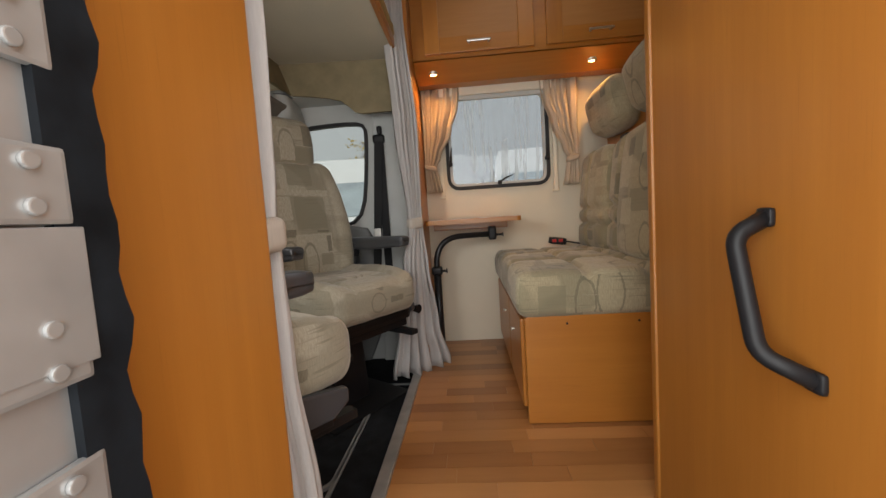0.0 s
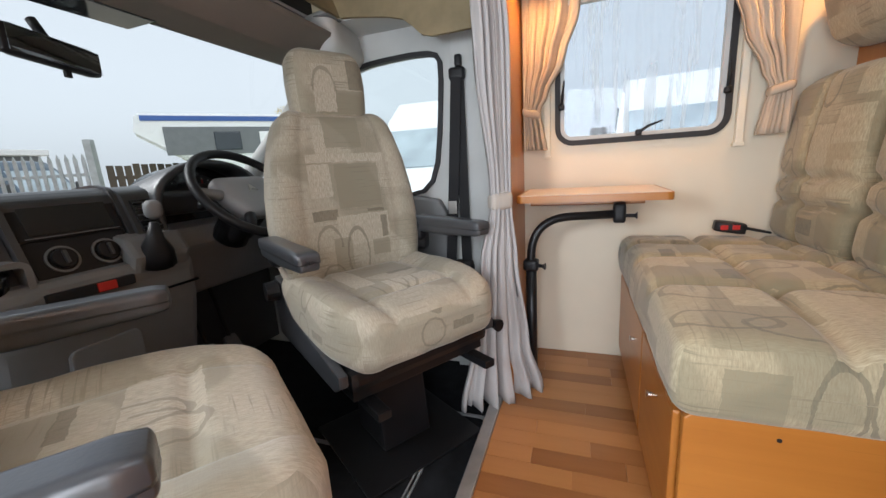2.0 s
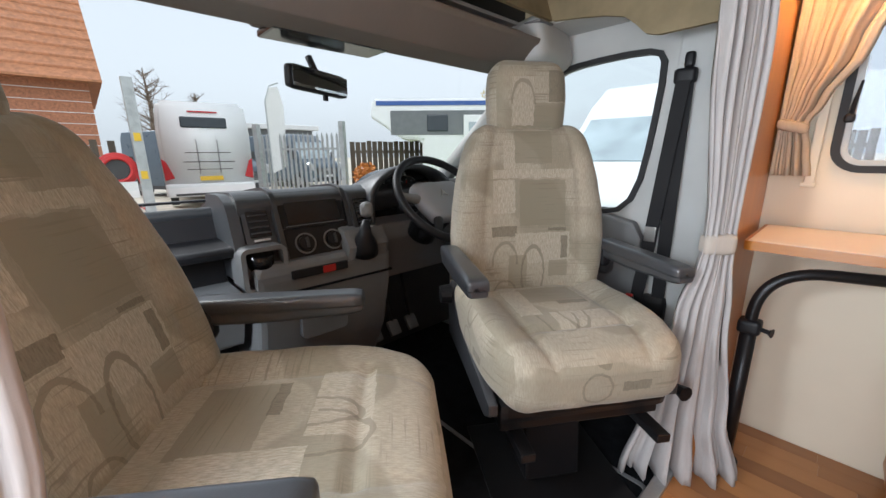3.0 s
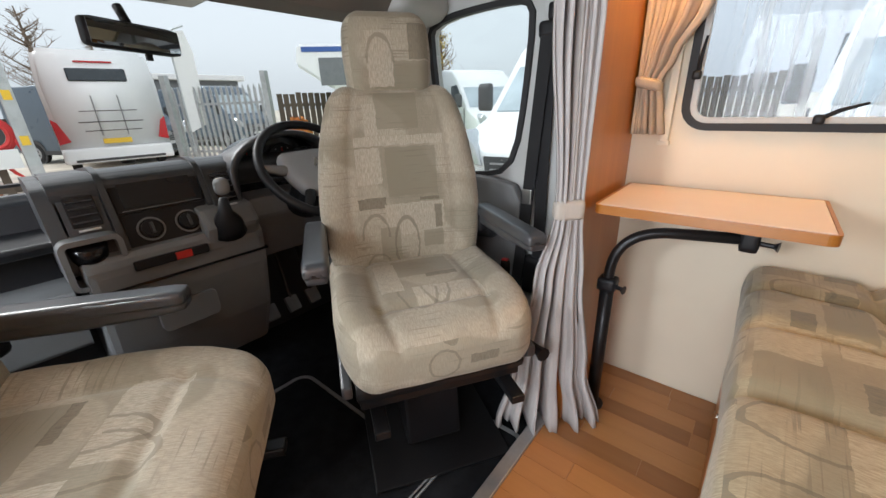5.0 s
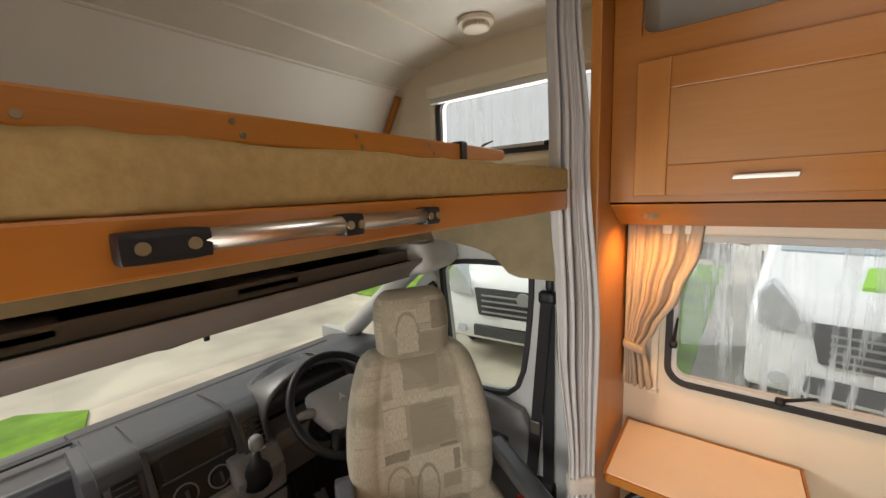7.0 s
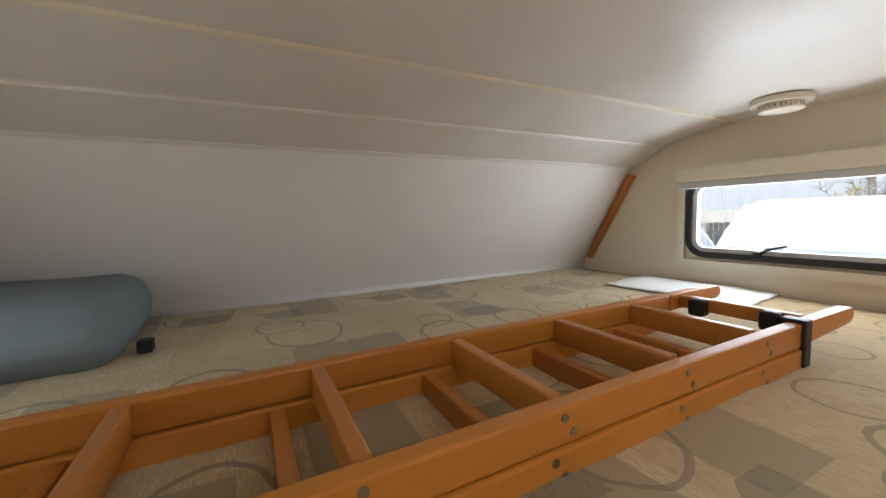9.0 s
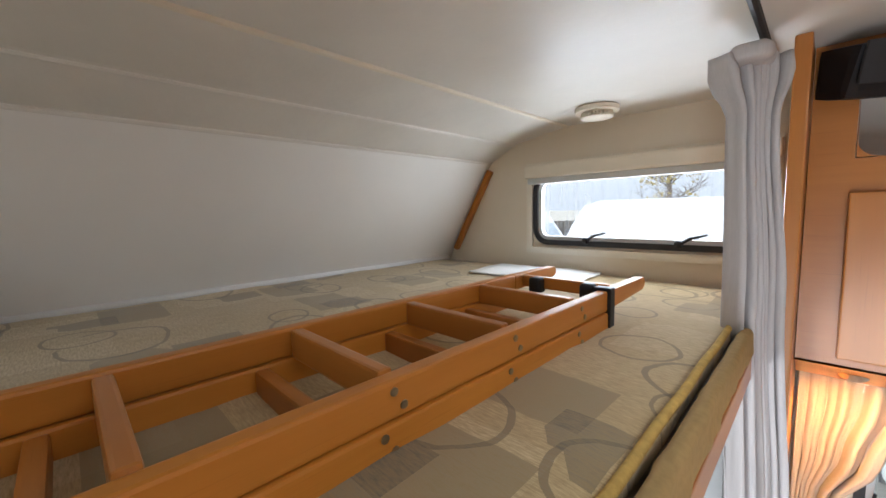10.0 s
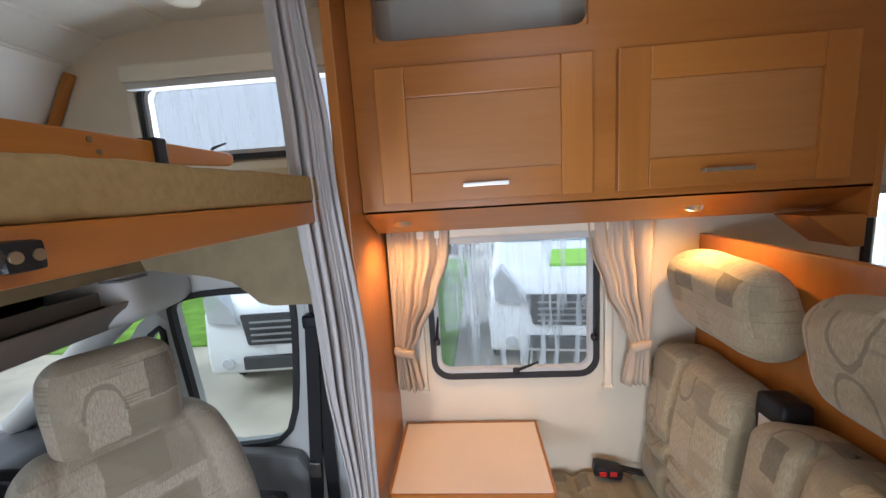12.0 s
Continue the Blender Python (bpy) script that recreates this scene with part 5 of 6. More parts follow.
# steering wheel
wheel = thing("steering_wheel", "black four-spoke van steering wheel with grey airbag pad", "steering wheel", pose(-0.988, 1.526, 0.755, 0, -43, 0))
ring = [(0, 0.185 * math.cos(a), 0.185 * math.sin(a)) for a in (2 * math.pi * k / 40 for k in range(40))]
part("rim", tube(ring, 0.0145, 12, True), M["black"], wheel, smooth=True)
part("airbag_pad", rbox((0.032, 0.11, 0.085), 0.03, 10, lambda q: Vector((q.x, q.y * (1 - 0.3 * (q.z < 0) * abs(q.z) / 0.08), q.z)), pose(-0.02, 0, -0.005)), M["wheel_pad"], wheel, smooth=True)
em = part("emblem", prism([(-0.017, -0.002), (0.0, 0.03), (0.017, -0.002), (0.0, 0.008)], "x", 0.0105, 0.0145), M["chrome"], wheel, "plain silver emblem shape")
for a in (8, 172, 232, 308):
    c, s = math.cos(radians(a)), math.sin(radians(a))
    part("spoke", tube([(-0.025, 0.06 * c, 0.045 * s), (-0.012, 0.12 * c, 0.12 * s), (0, 0.186 * c, 0.186 * s)], [0.022, 0.017, 0.012], 10), M["dash_grey"] if a in (8, 172) else M["black"], wheel, smooth=True)
part("column", tube([(-0.03, 0, 0), (-0.20, 0, -0.02)], [0.05, 0.06], 16), M["black"], wheel, smooth=True)
part("column_shroud", rbox((0.07, 0.05, 0.05), 0.02, 5, None, pose(-0.11, 0, -0.02)), M["black"], wheel, smooth=True)
for s in (-1, 1):
    part("stalk", tube([(-0.07, 0.04 * s, 0.0), (-0.055, 0.11 * s, 0.012), (-0.05, 0.16 * s, 0.015)], [0.007, 0.007, 0.012], 8), M["black"], wheel, smooth=True)
ped = thing("pedal_set", "three grey rubber-padded pedals in the driver footwell", "pedal")
for y in (1.40, 1.50, 1.60):
    part("pedal", rbox((0.012, 0.028, 0.035), 0.006, 3, None, pose(-1.30, y, 0.14, 0, -35, 0)), M["dash_grey"], ped)
    part("arm", tube([(-1.31, y, 0.15), (-1.38, y, 0.40)], 0.008, 8), M["steel"], ped)
# mirror and roof console
mir = thing("rear_view_mirror", "black interior rear view mirror on the windscreen", "mirror", pose(-1.14, 1.15, 1.124, -2, 0, 17))
part("housing", rbox((0.016, 0.115, 0.034), 0.014, 8, None), M["black"], mir, smooth=True)
part("glass", rbox((0.002, 0.106, 0.027), 0.0015, 6, None, pose(0.0165, 0, 0)), M["mirror"], mir)
part("stem", tube([(-0.01, 0, 0.03), (-0.035, 0, 0.075)], 0.011, 10), M["black"], mir, smooth=True)
part("tab", box((-0.005, 0.02, -0.05), (0.005, 0.035, -0.033), 0.002), M["black"], mir)
oc = thing("roof_console", "grey moulded roof console with map light and dark base", "console")
part("body", prism([(-0.80, 1.27), (-0.84, 1.232), (-1.02, 1.205), (-1.05, 1.22), (-1.03, 1.255)], "y", 0.93, 1.30, 0.012), M["header"], oc)
part("base", box((-1.04, 0.95, 1.190), (-0.93, 1.27, 1.208), 0.006), M["gloss_black"], oc)
part("light", box((-0.92, 1.0, 1.206), (-0.85, 1.2, 1.222), 0.006), M["header"], oc)

# ---- cab seats ----
BACK_WIDTH = ((0.0, 0.86), (0.1, 0.95), (0.25, 1.02), (0.4, 1.04), (0.55, 1.01), (0.7, 0.95), (0.82, 0.87), (0.92, 0.78), (1.0, 0.70))


def cab_seat(m, label, forward=0.0, recline=0.0, arm_drop=0.0, arm_x=-0.025):
    hinge = pose(-0.25 + forward, 0, 0.45, 0, -recline, 0) @ pose(0.25, 0, -0.45)
    s = thing("captain_chair", label, "seat", m, "swivelled cab seats")

    def cush(q):
        if q.z > 0:
            e, k = abs(q.y) / 0.24, q.z / 0.078
            q.z += k * 0.03 * max(0, (e - 0.55) / 0.45) ** 1.2 * (1 - max(0, (q.x - 0.1) / 0.25))
            q.z -= k * 0.008 * math.exp(-((abs(q.y) - 0.135) / 0.012) ** 2) + k * 0.012 * math.exp(-((q.x - 0.13) / 0.012) ** 2) * (abs(q.y) < 0.15)
            q.z -= k * 0.02 * max(0, (q.x - 0.15) / 0.12)
            q.z += k * 0.012 * math.exp(-((q.x - 0.02) / 0.1) ** 2) * 0.3
        r = 1 - 0.22 * max(0, (q.x - 0.08) / 0.2) ** 2
        q.y *= r
        return q + Vector((0, 0, 0.003)) * noise.noise(q * 12)
    part("seat_cushion", rbox((0.265, 0.245, 0.078), 0.055, 48, cush, pose(0.0, 0, 0.415)), M["seat"], s, smooth=True)

    def back(q):
        u = (q.z + 0.3) / 0.6
        wdt = BACK_WIDTH[-1][1]
        for (u0, w0), (u1, w1) in zip(BACK_WIDTH, BACK_WIDTH[1:]):
            if u <= u1:
                f = max(0.0, (u - u0) / (u1 - u0))
                wdt = w0 + (w1 - w0) * f
                break
        q.y *= wdt
        if q.x > 0:
            e = abs(q.y) / (0.235 * wdt)
            q.x += 0.04 * max(0, (e - 0.5) / 0.5) * (1 - u * 0.75)
            q.x -= 0.005 * math.exp(-((abs(q.y) / wdt - 0.15) / 0.009) ** 2)
            q.x += 0.015 * math.sin(math.pi * u)
        return q + Vector((0.003, 0, 0)) * noise.noise(q * 10)
    bk_ = part("backrest", rbox((0.07, 0.235, 0.285), 0.055, 48, back, hinge @ pose(-0.295, 0, 0.715, 0, 1, 0)), M["seat"], s, smooth=True)

    def head(q):
        u = q.z / 0.124
        q.y *= 1 - 0.10 * max(0, u) ** 2 - 0.05 * max(0, -u)
        if q.x > 0:
            q.x += 0.012 * (1 - u * u)
        return q
    hd = part("headrest", rbox((0.055, 0.124, 0.118), 0.05, 24, head, hinge @ pose(-0.285, 0, 1.074, 0, 2, 0)), M["seat"], s, smooth=True)
    for sd in (-1, 1):
        a = part("armrest", rbox((0.185, 0.029, 0.029), 0.013, 14, lambda q: Vector((q.x, q.y * (1 - 0.12 * (q.z < 0)), q.z + (0.012 * max(0.0, q.x) / 0.185 if q.z < 0 else 0.0))), pose(arm_x, sd * 0.262, 0.606 + arm_drop)), M["arm"], s, "dark grey padded folding armrest", True)
        part("arm_pivot", rbox((0.035, 0.02, 0.04), 0.015, 5, None, pose(arm_x - 0.16, sd * 0.25, 0.585 + arm_drop)), M["black"], a, smooth=True)
        part("side_shield", prism([(-0.29, 0.30), (0.16, 0.29), (0.20, 0.315), (0.20, 0.345), (-0.12, 0.40), (-0.26, 0.50), (-0.30, 0.46)], "y", sd * 0.235 - 0.012, sd * 0.235 + 0.012, 0.006), M["arm"], s, "dark grey plastic seat shield")
    part("recline_knob", tube([(-0.235, -0.25, 0.46), (-0.235, -0.285, 0.46)], [0.032, 0.028], 16), M["black"], s)
    part("adjust_lever", tube([(0.05, 0.245, 0.31), (0.17, 0.27, 0.31), (0.2, 0.272, 0.31)], [0.01, 0.012, 0.02], 10), M["black"], s)
    part("seat_pan", box((-0.26, -0.22, 0.285), (0.2, 0.22, 0.34), 0.02), M["steel"], s)
    part("swivel_plate", box((-0.22, -0.21, 0.255), (0.18, 0.21, 0.283), 0.004), M["steel"], s)
    for sd in (-1, 1):
        part("seat_runner", box((-0.27, sd * 0.17 - 0.018, 0.232), (0.26, sd * 0.17 + 0.018, 0.254), 0.004), M["steel"], s)
    part("seat_base", prism([(-0.12, CF + 0.012), (0.06, CF + 0.012), (0.03, 0.23), (-0.12, 0.23)], "y", -0.085, 0.085, 0.01), M["black"], s)
    part("base_flange", box((-0.2, -0.2, CF + 0.006), (0.18, 0.2, CF + 0.014), 0.003), M["steel"], s)
    return s


cab_seat(pose(-0.49, 1.485, 0, 0, 0, -33), "beige patterned driver seat swivelled towards the living space", 0.07, 6.5)
cab_seat(pose(-0.534, 0.741, 0, 0, 0, 54), "beige patterned passenger seat swivelled towards the aisle", 0.05, 17.0, -0.02, -0.065)
# driver seat belt
sb = thing("cab_seat_belt", "black seat belt hanging on the cab pillar", "seat belt")
part("webbing", box((-0.385, 1.935, 0.28), (-0.345, 1.939, 1.13), 0.001), M["belt"], sb)
part("webbing", prism([(-0.39, 1.12), (-0.35, 1.12), (-0.39, 0.6), (-0.42, 0.3), (-0.46, 0.3), (-0.43, 0.62)], "y", 1.925, 1.928), M["belt"], sb)
part("anchor", rbox((0.03, 0.016, 0.022), 0.01, 5, None, pose(-0.37, 1.94, 1.128)), M["black"], sb, smooth=True)
part("anchor_cap", rbox((0.013, 0.012, 0.022), 0.008, 4, None, pose(-0.365, 1.945, 1.172)), M["black"], sb, smooth=True)
part("tongue", box((-0.425, 1.915, 0.62), (-0.39, 1.922, 0.67), 0.003), M["chrome"], sb, "silver belt tongue")
part("reel_cover", rbox((0.04, 0.025, 0.07), 0.015, 5, None, pose(-0.38, 1.95, 0.36)), M["black"], sb, smooth=True)
setting("pillar_b", prism([(-0.43, -0.05), (-0.19, -0.05), (-0.19, 1.3), (-0.40, 1.3)], "y", 1.955, 1.978, 0.008), M["grey"], "light grey cab door pillar trim")
bkl = thing("cab_belt_buckle", "black cab belt buckle with red button beside the seat", "seat belt")
part("housing", rbox((0.014, 0.012, 0.04), 0.008, 4, None, pose(-0.40, 1.78, 0.43)), M["black"], bkl, smooth=True)
part("button", box((-0.41, 1.772, 0.468), (-0.39, 1.788, 0.474), 0.002), M["red"], bkl)
part("stalk", tube([(-0.40, 1.78, 0.40), (-0.45, 1.72, 0.26)], 0.008, 8), M["steel"], bkl)

# ---- outside: the yard ----
G = -0.55
MO = dict(
    concrete=plain("wet_concrete", (0.46, 0.42, 0.34), 0.55, var=0.35, scale=0.9, fine=30, bumps=0.4),
    turf=plain("artificial_turf", (0.16, 0.30, 0.045), 0.95, var=0.3, scale=3, fine=160, bumps=0.8, spec=0.1),
    white=plain("white_bodywork", (0.78, 0.79, 0.80), 0.25, var=0.03, bumps=0),
    blue=plain("slate_bodywork", (0.075, 0.105, 0.14), 0.3, var=0.08, bumps=0),
    darkglass=plain("dark_glass", (0.03, 0.04, 0.05), 0.08, var=0.1, bumps=0),
    # pale base colour paints the sky's reflection onto the vehicle glass
    skyglass=plain("sky_toned_glass", (0.40, 0.46, 0.50), 0.06, var=0.2, scale=2, bumps=0),
    tyre=plain("tyre_rubber", (0.02, 0.02, 0.02), 0.85, var=0.2),
    rim=plain("alloy_rim", (0.35, 0.35, 0.36), 0.35, metal=0.7, var=0.1),
    trim=plain("grey_bumper", (0.05, 0.05, 0.052), 0.6, var=0.1),
    lens=plain("clear_lamp", (0.55, 0.57, 0.6), 0.12, metal=0.3, var=0.1, bumps=0),
    redlens=plain("red_lamp", (0.45, 0.015, 0.02), 0.2, var=0.1, bumps=0),
    yellow=plain("yellow_plate", (0.75, 0.48, 0.03), 0.4, var=0.04),
    green=plain("green_decal", (0.30, 0.62, 0.05), 0.4, var=0.05),
    stripe=plain("blue_stripe", (0.03, 0.09, 0.32), 0.35, var=0.05),
    galv=plain("galvanised_steel", (0.42, 0.44, 0.45), 0.5, metal=0.4, var=0.15, scale=8),
    fence=wood("dark_fence_board", (0.05, 0.04, 0.032), (0.11, 0.085, 0.06), "z", 0.8, 30, 2, 0),
    plank=wood("weathered_plank", (0.25, 0.20, 0.13), (0.36, 0.29, 0.19), "y", 0.8, 30, 2, 0),
    brick=plain("orange_brick", (0.40, 0.17, 0.095), 0.85, var=0.3, scale=25),
    tile=plain("orange_roof_tile", (0.46, 0.20, 0.10), 0.8, var=0.25, scale=12),
    pot=plain("red_glazed_pot", (0.42, 0.03, 0.03), 0.3, var=0.1),
    bush=plain("orange_leaf", (0.55, 0.20, 0.04), 0.7, var=0.5, scale=30),
    twig=plain("bare_twig", (0.16, 0.12, 0.09), 0.9, var=0.3),
    leaf=plain("yellow_leaf", (0.40, 0.30, 0.06), 0.8, var=0.4, scale=20),
    hose=plain("red_hose", (0.55, 0.03, 0.03), 0.45, var=0.1),
    grey_wall=plain("grey_shed_cladding", (0.16, 0.17, 0.18), 0.7, var=0.1),
    banner=plain("white_banner", (0.7, 0.7, 0.7), 0.7, var=0.05),
)
gb = bmesh.new()
gb.faces.new([gb.verts.new(p) for p in ((-600, -600, G), (600, -600, G), (600, 600, G), (-600, 600, G))])
setting("ground", gb, MO["concrete"], "wet pale concrete yard")
turf = prism([(-11.0, 6.0), (-6.0, 5.75), (-3.6, 5.9), (-3.4, 12), (-14, 13), (-13, 7.0)], "z", G + 0.004, G + 0.03)
setting("turf_strip", turf, MO["turf"], "bright green artificial turf", category="turf")
setting("turf_corner", prism([(-5.2, -3), (-4.3, -3), (-4.3, 1.2), (-4.9, 1.35), (-5.4, 0.9)], "z", G + 0.004, G + 0.03), MO["turf"], "bright green artificial turf corner", category="turf")
setting("turf_van_side", prism([(-0.75, 5.0), (-0.15, 5.0), (0.1, 12), (-0.9, 12)], "z", G + 0.004, G + 0.03), MO["turf"], "bright green turf between parked vans", category="turf")


def wheel_of(parent, x, y, r=0.34):
    w = part("wheel", disc((0, y, G + r), "x", r, x - 0.11, x + 0.11, 28, 0.03), MO["tyre"], parent)
    part("rim", disc((0, y, G + r), "x", r * 0.64, x - 0.117, x + 0.117, 24, 0.02), MO["rim"], w)
    for k in range(5):
        a = 2 * math.pi * k / 5
        part("hub_hole", disc((0, y + 0.12 * math.cos(a), G + r + 0.12 * math.sin(a)), "x", 0.035, x - 0.12, x + 0.12, 10), MO["tyre"], w)
    return w


def panel_van(m, label, body, length=5.4, height=2.45, decal=False):
    """A box-nosed van that faces -y with its front bumper at the origin."""
    v = thing("camper_van", label, "van")
    prof = [(0.02, G + 0.30), (0.0, G + 0.55), (0.04, G + 0.95), (0.18, G + 1.12), (0.75, G + 1.32), (1.55, G + height - 0.35), (1.95, G + height - 0.08), (2.6, G + height), (length - 0.1, G + height - 0.03), (length, G + height - 0.3), (length, G + 0.35)]
    b = prism(prof, "x", -1.0, 1.0)
    for q in b.verts:
        z = (q.co.z - G) / height
        q.co.x *= 1 - 0.14 * max(0, z - 0.42) / 0.58
    bmesh.ops.bevel(b, geom=b.edges[:], offset=0.06, segments=3, affect="EDGES", profile=0.55)
    part("body", b, body, v, smooth=True)

    def on_front(y0, z0, y1, z1, xs0, xs1, t=0.012):
        q = bmesh.new()
        dn = Vector((0, -(z1 - z0), (y1 - y0))).normalized() * t
        if dn.y > 0:
            dn = -dn
        lo = [Vector((-xs0, y0, z0)), Vector((xs0, y0, z0)), Vector((xs1, y1, z1)), Vector((-xs1, y1, z1))]
        vs = [q.verts.new(p + dn) for p in lo] + [q.verts.new(p - dn) for p in lo]
        for f in ((0, 1, 2, 3), (7, 6, 5, 4), (0, 4, 5, 1), (1, 5, 6, 2), (2, 6, 7, 3), (3, 7, 4, 0)):
            q.faces.new([vs[i] for i in f])
        bmesh.ops.bevel(q, geom=q.edges[:], offset=0.01, segments=2, affect="EDGES")
        return q
    part("windscreen", on_front(0.80, G + 1.37, 1.50, G + height - 0.42, 0.86, 0.80), MO["skyglass"], v)
    grille = part("grille", on_front(-0.01, G + 0.62, 0.035, G + 0.93, 0.55, 0.62, 0.02), MO["trim"], v)
    for k in range(4):
        z = G + 0.66 + 0.065 * k
        part("slat", box((-0.5, -0.045, z), (0.5, -0.03, z + 0.02), 0.004), MO["rim"], grille)
    part("badge", disc((0, 0, G + 0.86), "y", 0.075, -0.05, -0.02, 20, 0.01), MO["rim"], grille, "plain round badge shape")
    part("lower_grille", box((-0.62, -0.03, G + 0.36), (0.62, 0.02, G + 0.50), 0.02), MO["trim"], v)
    part("number_plate", box((-0.26, -0.04, G + 0.52), (0.26, -0.03, G + 0.62), 0.004), MO["banner"], v, "white number plate without readable marks")
    for s in (-1, 1):
        hl = prism([(0.62 * s, G + 0.82), (0.93 * s, G + 0.86), (0.95 * s, G + 1.12), (0.86 * s, G + 1.22), (0.70 * s, G + 1.02)], "y", -0.005, 0.30, 0.02)
        part("headlight", hl, MO["lens"], v)
        part("fog_lamp", disc((0.78 * s, 0, G + 0.43), "y", 0.06, -0.02, 0.05, 16, 0.01), MO["lens"], v)
        part("side_window", prism([(0.95, G + 1.38), (1.85, G + 1.36), (1.9, G + 1.95), (1.55, G + 1.98)], "x", s * 0.905, s * 0.945, 0.01), MO["darkglass"], v)
        part("door_line", box((s * 0.985, 0.9, G + 0.45), (s * 1.003, 0.915, G + 1.35)), MO["trim"], v)
        part("door_handle", box((s * 0.98, 1.75, G + 1.15), (s * 1.012, 1.95, G + 1.19), 0.006), MO["trim"], v)
        part("wing_mirror", rbox((0.10, 0.05, 0.17), 0.04, 5, None, pose(s * 1.12, 1.0, G + 1.55)), MO["trim"], v, smooth=True)
        part("sill", box((s * 0.98, 1.3, G + 0.28), (s * 1.02, length - 1.4, G + 0.42), 0.01), MO["trim"], v)
        for y in (0.85, length - 1.05):
            part("wheel_arch", disc((0, y, G + 0.36), "x", 0.42, s * 1.0 - 0.02, s * 1.0 + 0.014, 28), MO["trim"], v)
            wheel_of(v, s * 0.93, y)
    if decal:
        part("decal", on_front(0.30, G + 1.17, 0.62, G + 1.285, 0.35, 0.3, 0.024), MO["green"], v, "bright green bonnet decal")
        part("decal", prism([(0.35, G + 0.66), (0.42, G + 0.64), (0.62, G + 0.98), (0.55, G + 1.0)], "y", -0.05, -0.02), MO["green"], v, "bright green stripe")
    v.matrix_world = m
    return v


panel_van(pose(-1.62, 4.42, 0, 0, 0, 5), "white panel van parked facing the motorhome", MO["white"])
panel_van(pose(1.27, 4.62, 0, 0, 0, -7), "white camper van with green decals parked facing the motorhome", MO["white"], decal=True)
panel_van(pose(-5.2, 10.2, 0, 0, 0, 62), "white camper van parked side-on behind the turf", MO["white"])
panel_van(pose(-15.6, 5.2, 0, 0, 0, 118), "slate blue camper van parked beyond the gate", MO["blue"], 5.6, 2.5)
panel_van(pose(-17.5, 9.2, 0, 0, 0, 100), "slate grey camper van parked far beyond the gate", MO["blue"], 6.0, 2.6)

# white coachbuilt seen from behind
mh = thing("motorhome", "white coachbuilt motorhome seen from behind with a bike rack", "motorhome", pose(-12.5, 3.2, 0.04, 0, 0, -8))
b = prism([(-1.1, G + 0.5), (1.1, G + 0.5), (1.12, G + 2.2), (1.02, G + 2.9), (-1.02, G + 2.9), (-1.12, G + 2.2)], "x", -6.5, 0.0)
bmesh.ops.bevel(b, geom=b.edges[:], offset=0.1, segments=3, affect="EDGES")
part("body", b, MO["white"], mh, smooth=True)
part("bumper", box((-0.25, -1.1, G + 0.36), (0.1, 1.1, G + 0.72), 0.06), MO["white"], mh)
part("bumper_strip", box((0.09, -0.9, G + 0.40), (0.115, 0.9, G + 0.46), 0.01), MO["trim"], mh)
part("rear_window", box((-0.01, -0.55, G + 2.22), (0.02, 0.55, G + 2.50), 0.03), MO["darkglass"], mh)
part("number_plate", box((0.1, -0.28, G + 0.80), (0.12, 0.28, G + 0.92), 0.004), MO["yellow"], mh, "yellow number plate without readable marks")
part("brake_lamp", box((-0.01, -0.35, G + 2.62), (0.03, 0.35, G + 2.66), 0.01), MO["redlens"], mh)
for s in (-1, 1):
    part("tail_lamp", prism([(s * 1.08, G + 0.82), (s * 0.86, G + 0.88), (s * 1.0, G + 1.32), (s * 1.1, G + 1.40)], "x", -0.05, 0.03, 0.01), MO["redlens"], mh)
    wheel = part("wheel", disc((-1.6, 0, G + 0.34), "y", 0.34, s * 0.95 - 0.1, s * 0.95 + 0.1, 24, 0.02), MO["tyre"], mh)
rack = part("bike_rack", box((0.13, -0.62, G + 1.30), (0.16, 0.62, G + 1.325), 0.004), MO["trim"], mh, "folded grey bike rack")
for z in (1.55, 1.1):
    part("rack_bar", box((0.13, -0.55, G + z), (0.155, 0.55, G + z + 0.02), 0.004), MO["trim"], rack)
for y in (-0.25, 0.25):
    part("rack_post", tube([(0.02, y, G + 1.0), (0.1, y, G + 1.05), (0.1, y, G + 1.85), (0.02, y, G + 1.9)], 0.015, 8), MO["rim"], rack)

# overcab motorhome side-on, behind the fence
oc2 = thing("overcab_motorhome", "white overcab motorhome with blue roof stripe and dark side panel", "motorhome", pose(-6.8, 10.2, 0, 0, 0, 48.7))
b = prism([(-3.0, G + 0.6), (-0.75, G + 0.6), (-0.7, G + 2.1), (-0.75, G + 3.05), (-4.4, G + 3.05), (-4.5, G + 2.55), (-3.6, G + 1.95), (-3.0, G + 1.9)], "y", 0.0, 1.9)
bmesh.ops.bevel(b, geom=b.edges[:], offset=0.06, segments=2, affect="EDGES")
part("body", b, MO["white"], oc2)
part("roof_stripe", box((-4.3, -0.02, G + 2.86), (-0.8, -0.004, G + 2.98)), MO["stripe"], oc2)
part("side_panel", box((-3.9, -0.02, G + 2.05), (-0.8, -0.004, G + 2.72)), MO["grey_wall"], oc2, "dark grey side panel")
for x in (-2.55,):
    ww = part("side_window", box((x - 0.3, -0.04, G + 2.15), (x + 0.3, -0.02, G + 2.6), 0.02), MO["darkglass"], oc2)
d2 = part("door", box((-1.8, -0.045, G + 0.8), (-1.15, -0.02, G + 2.6), 0.02), MO["white"], oc2)
part("door_pane", box((-1.65, -0.06, G + 1.6), (-1.3, -0.045, G + 2.4), 0.02), MO["skyglass"], d2)
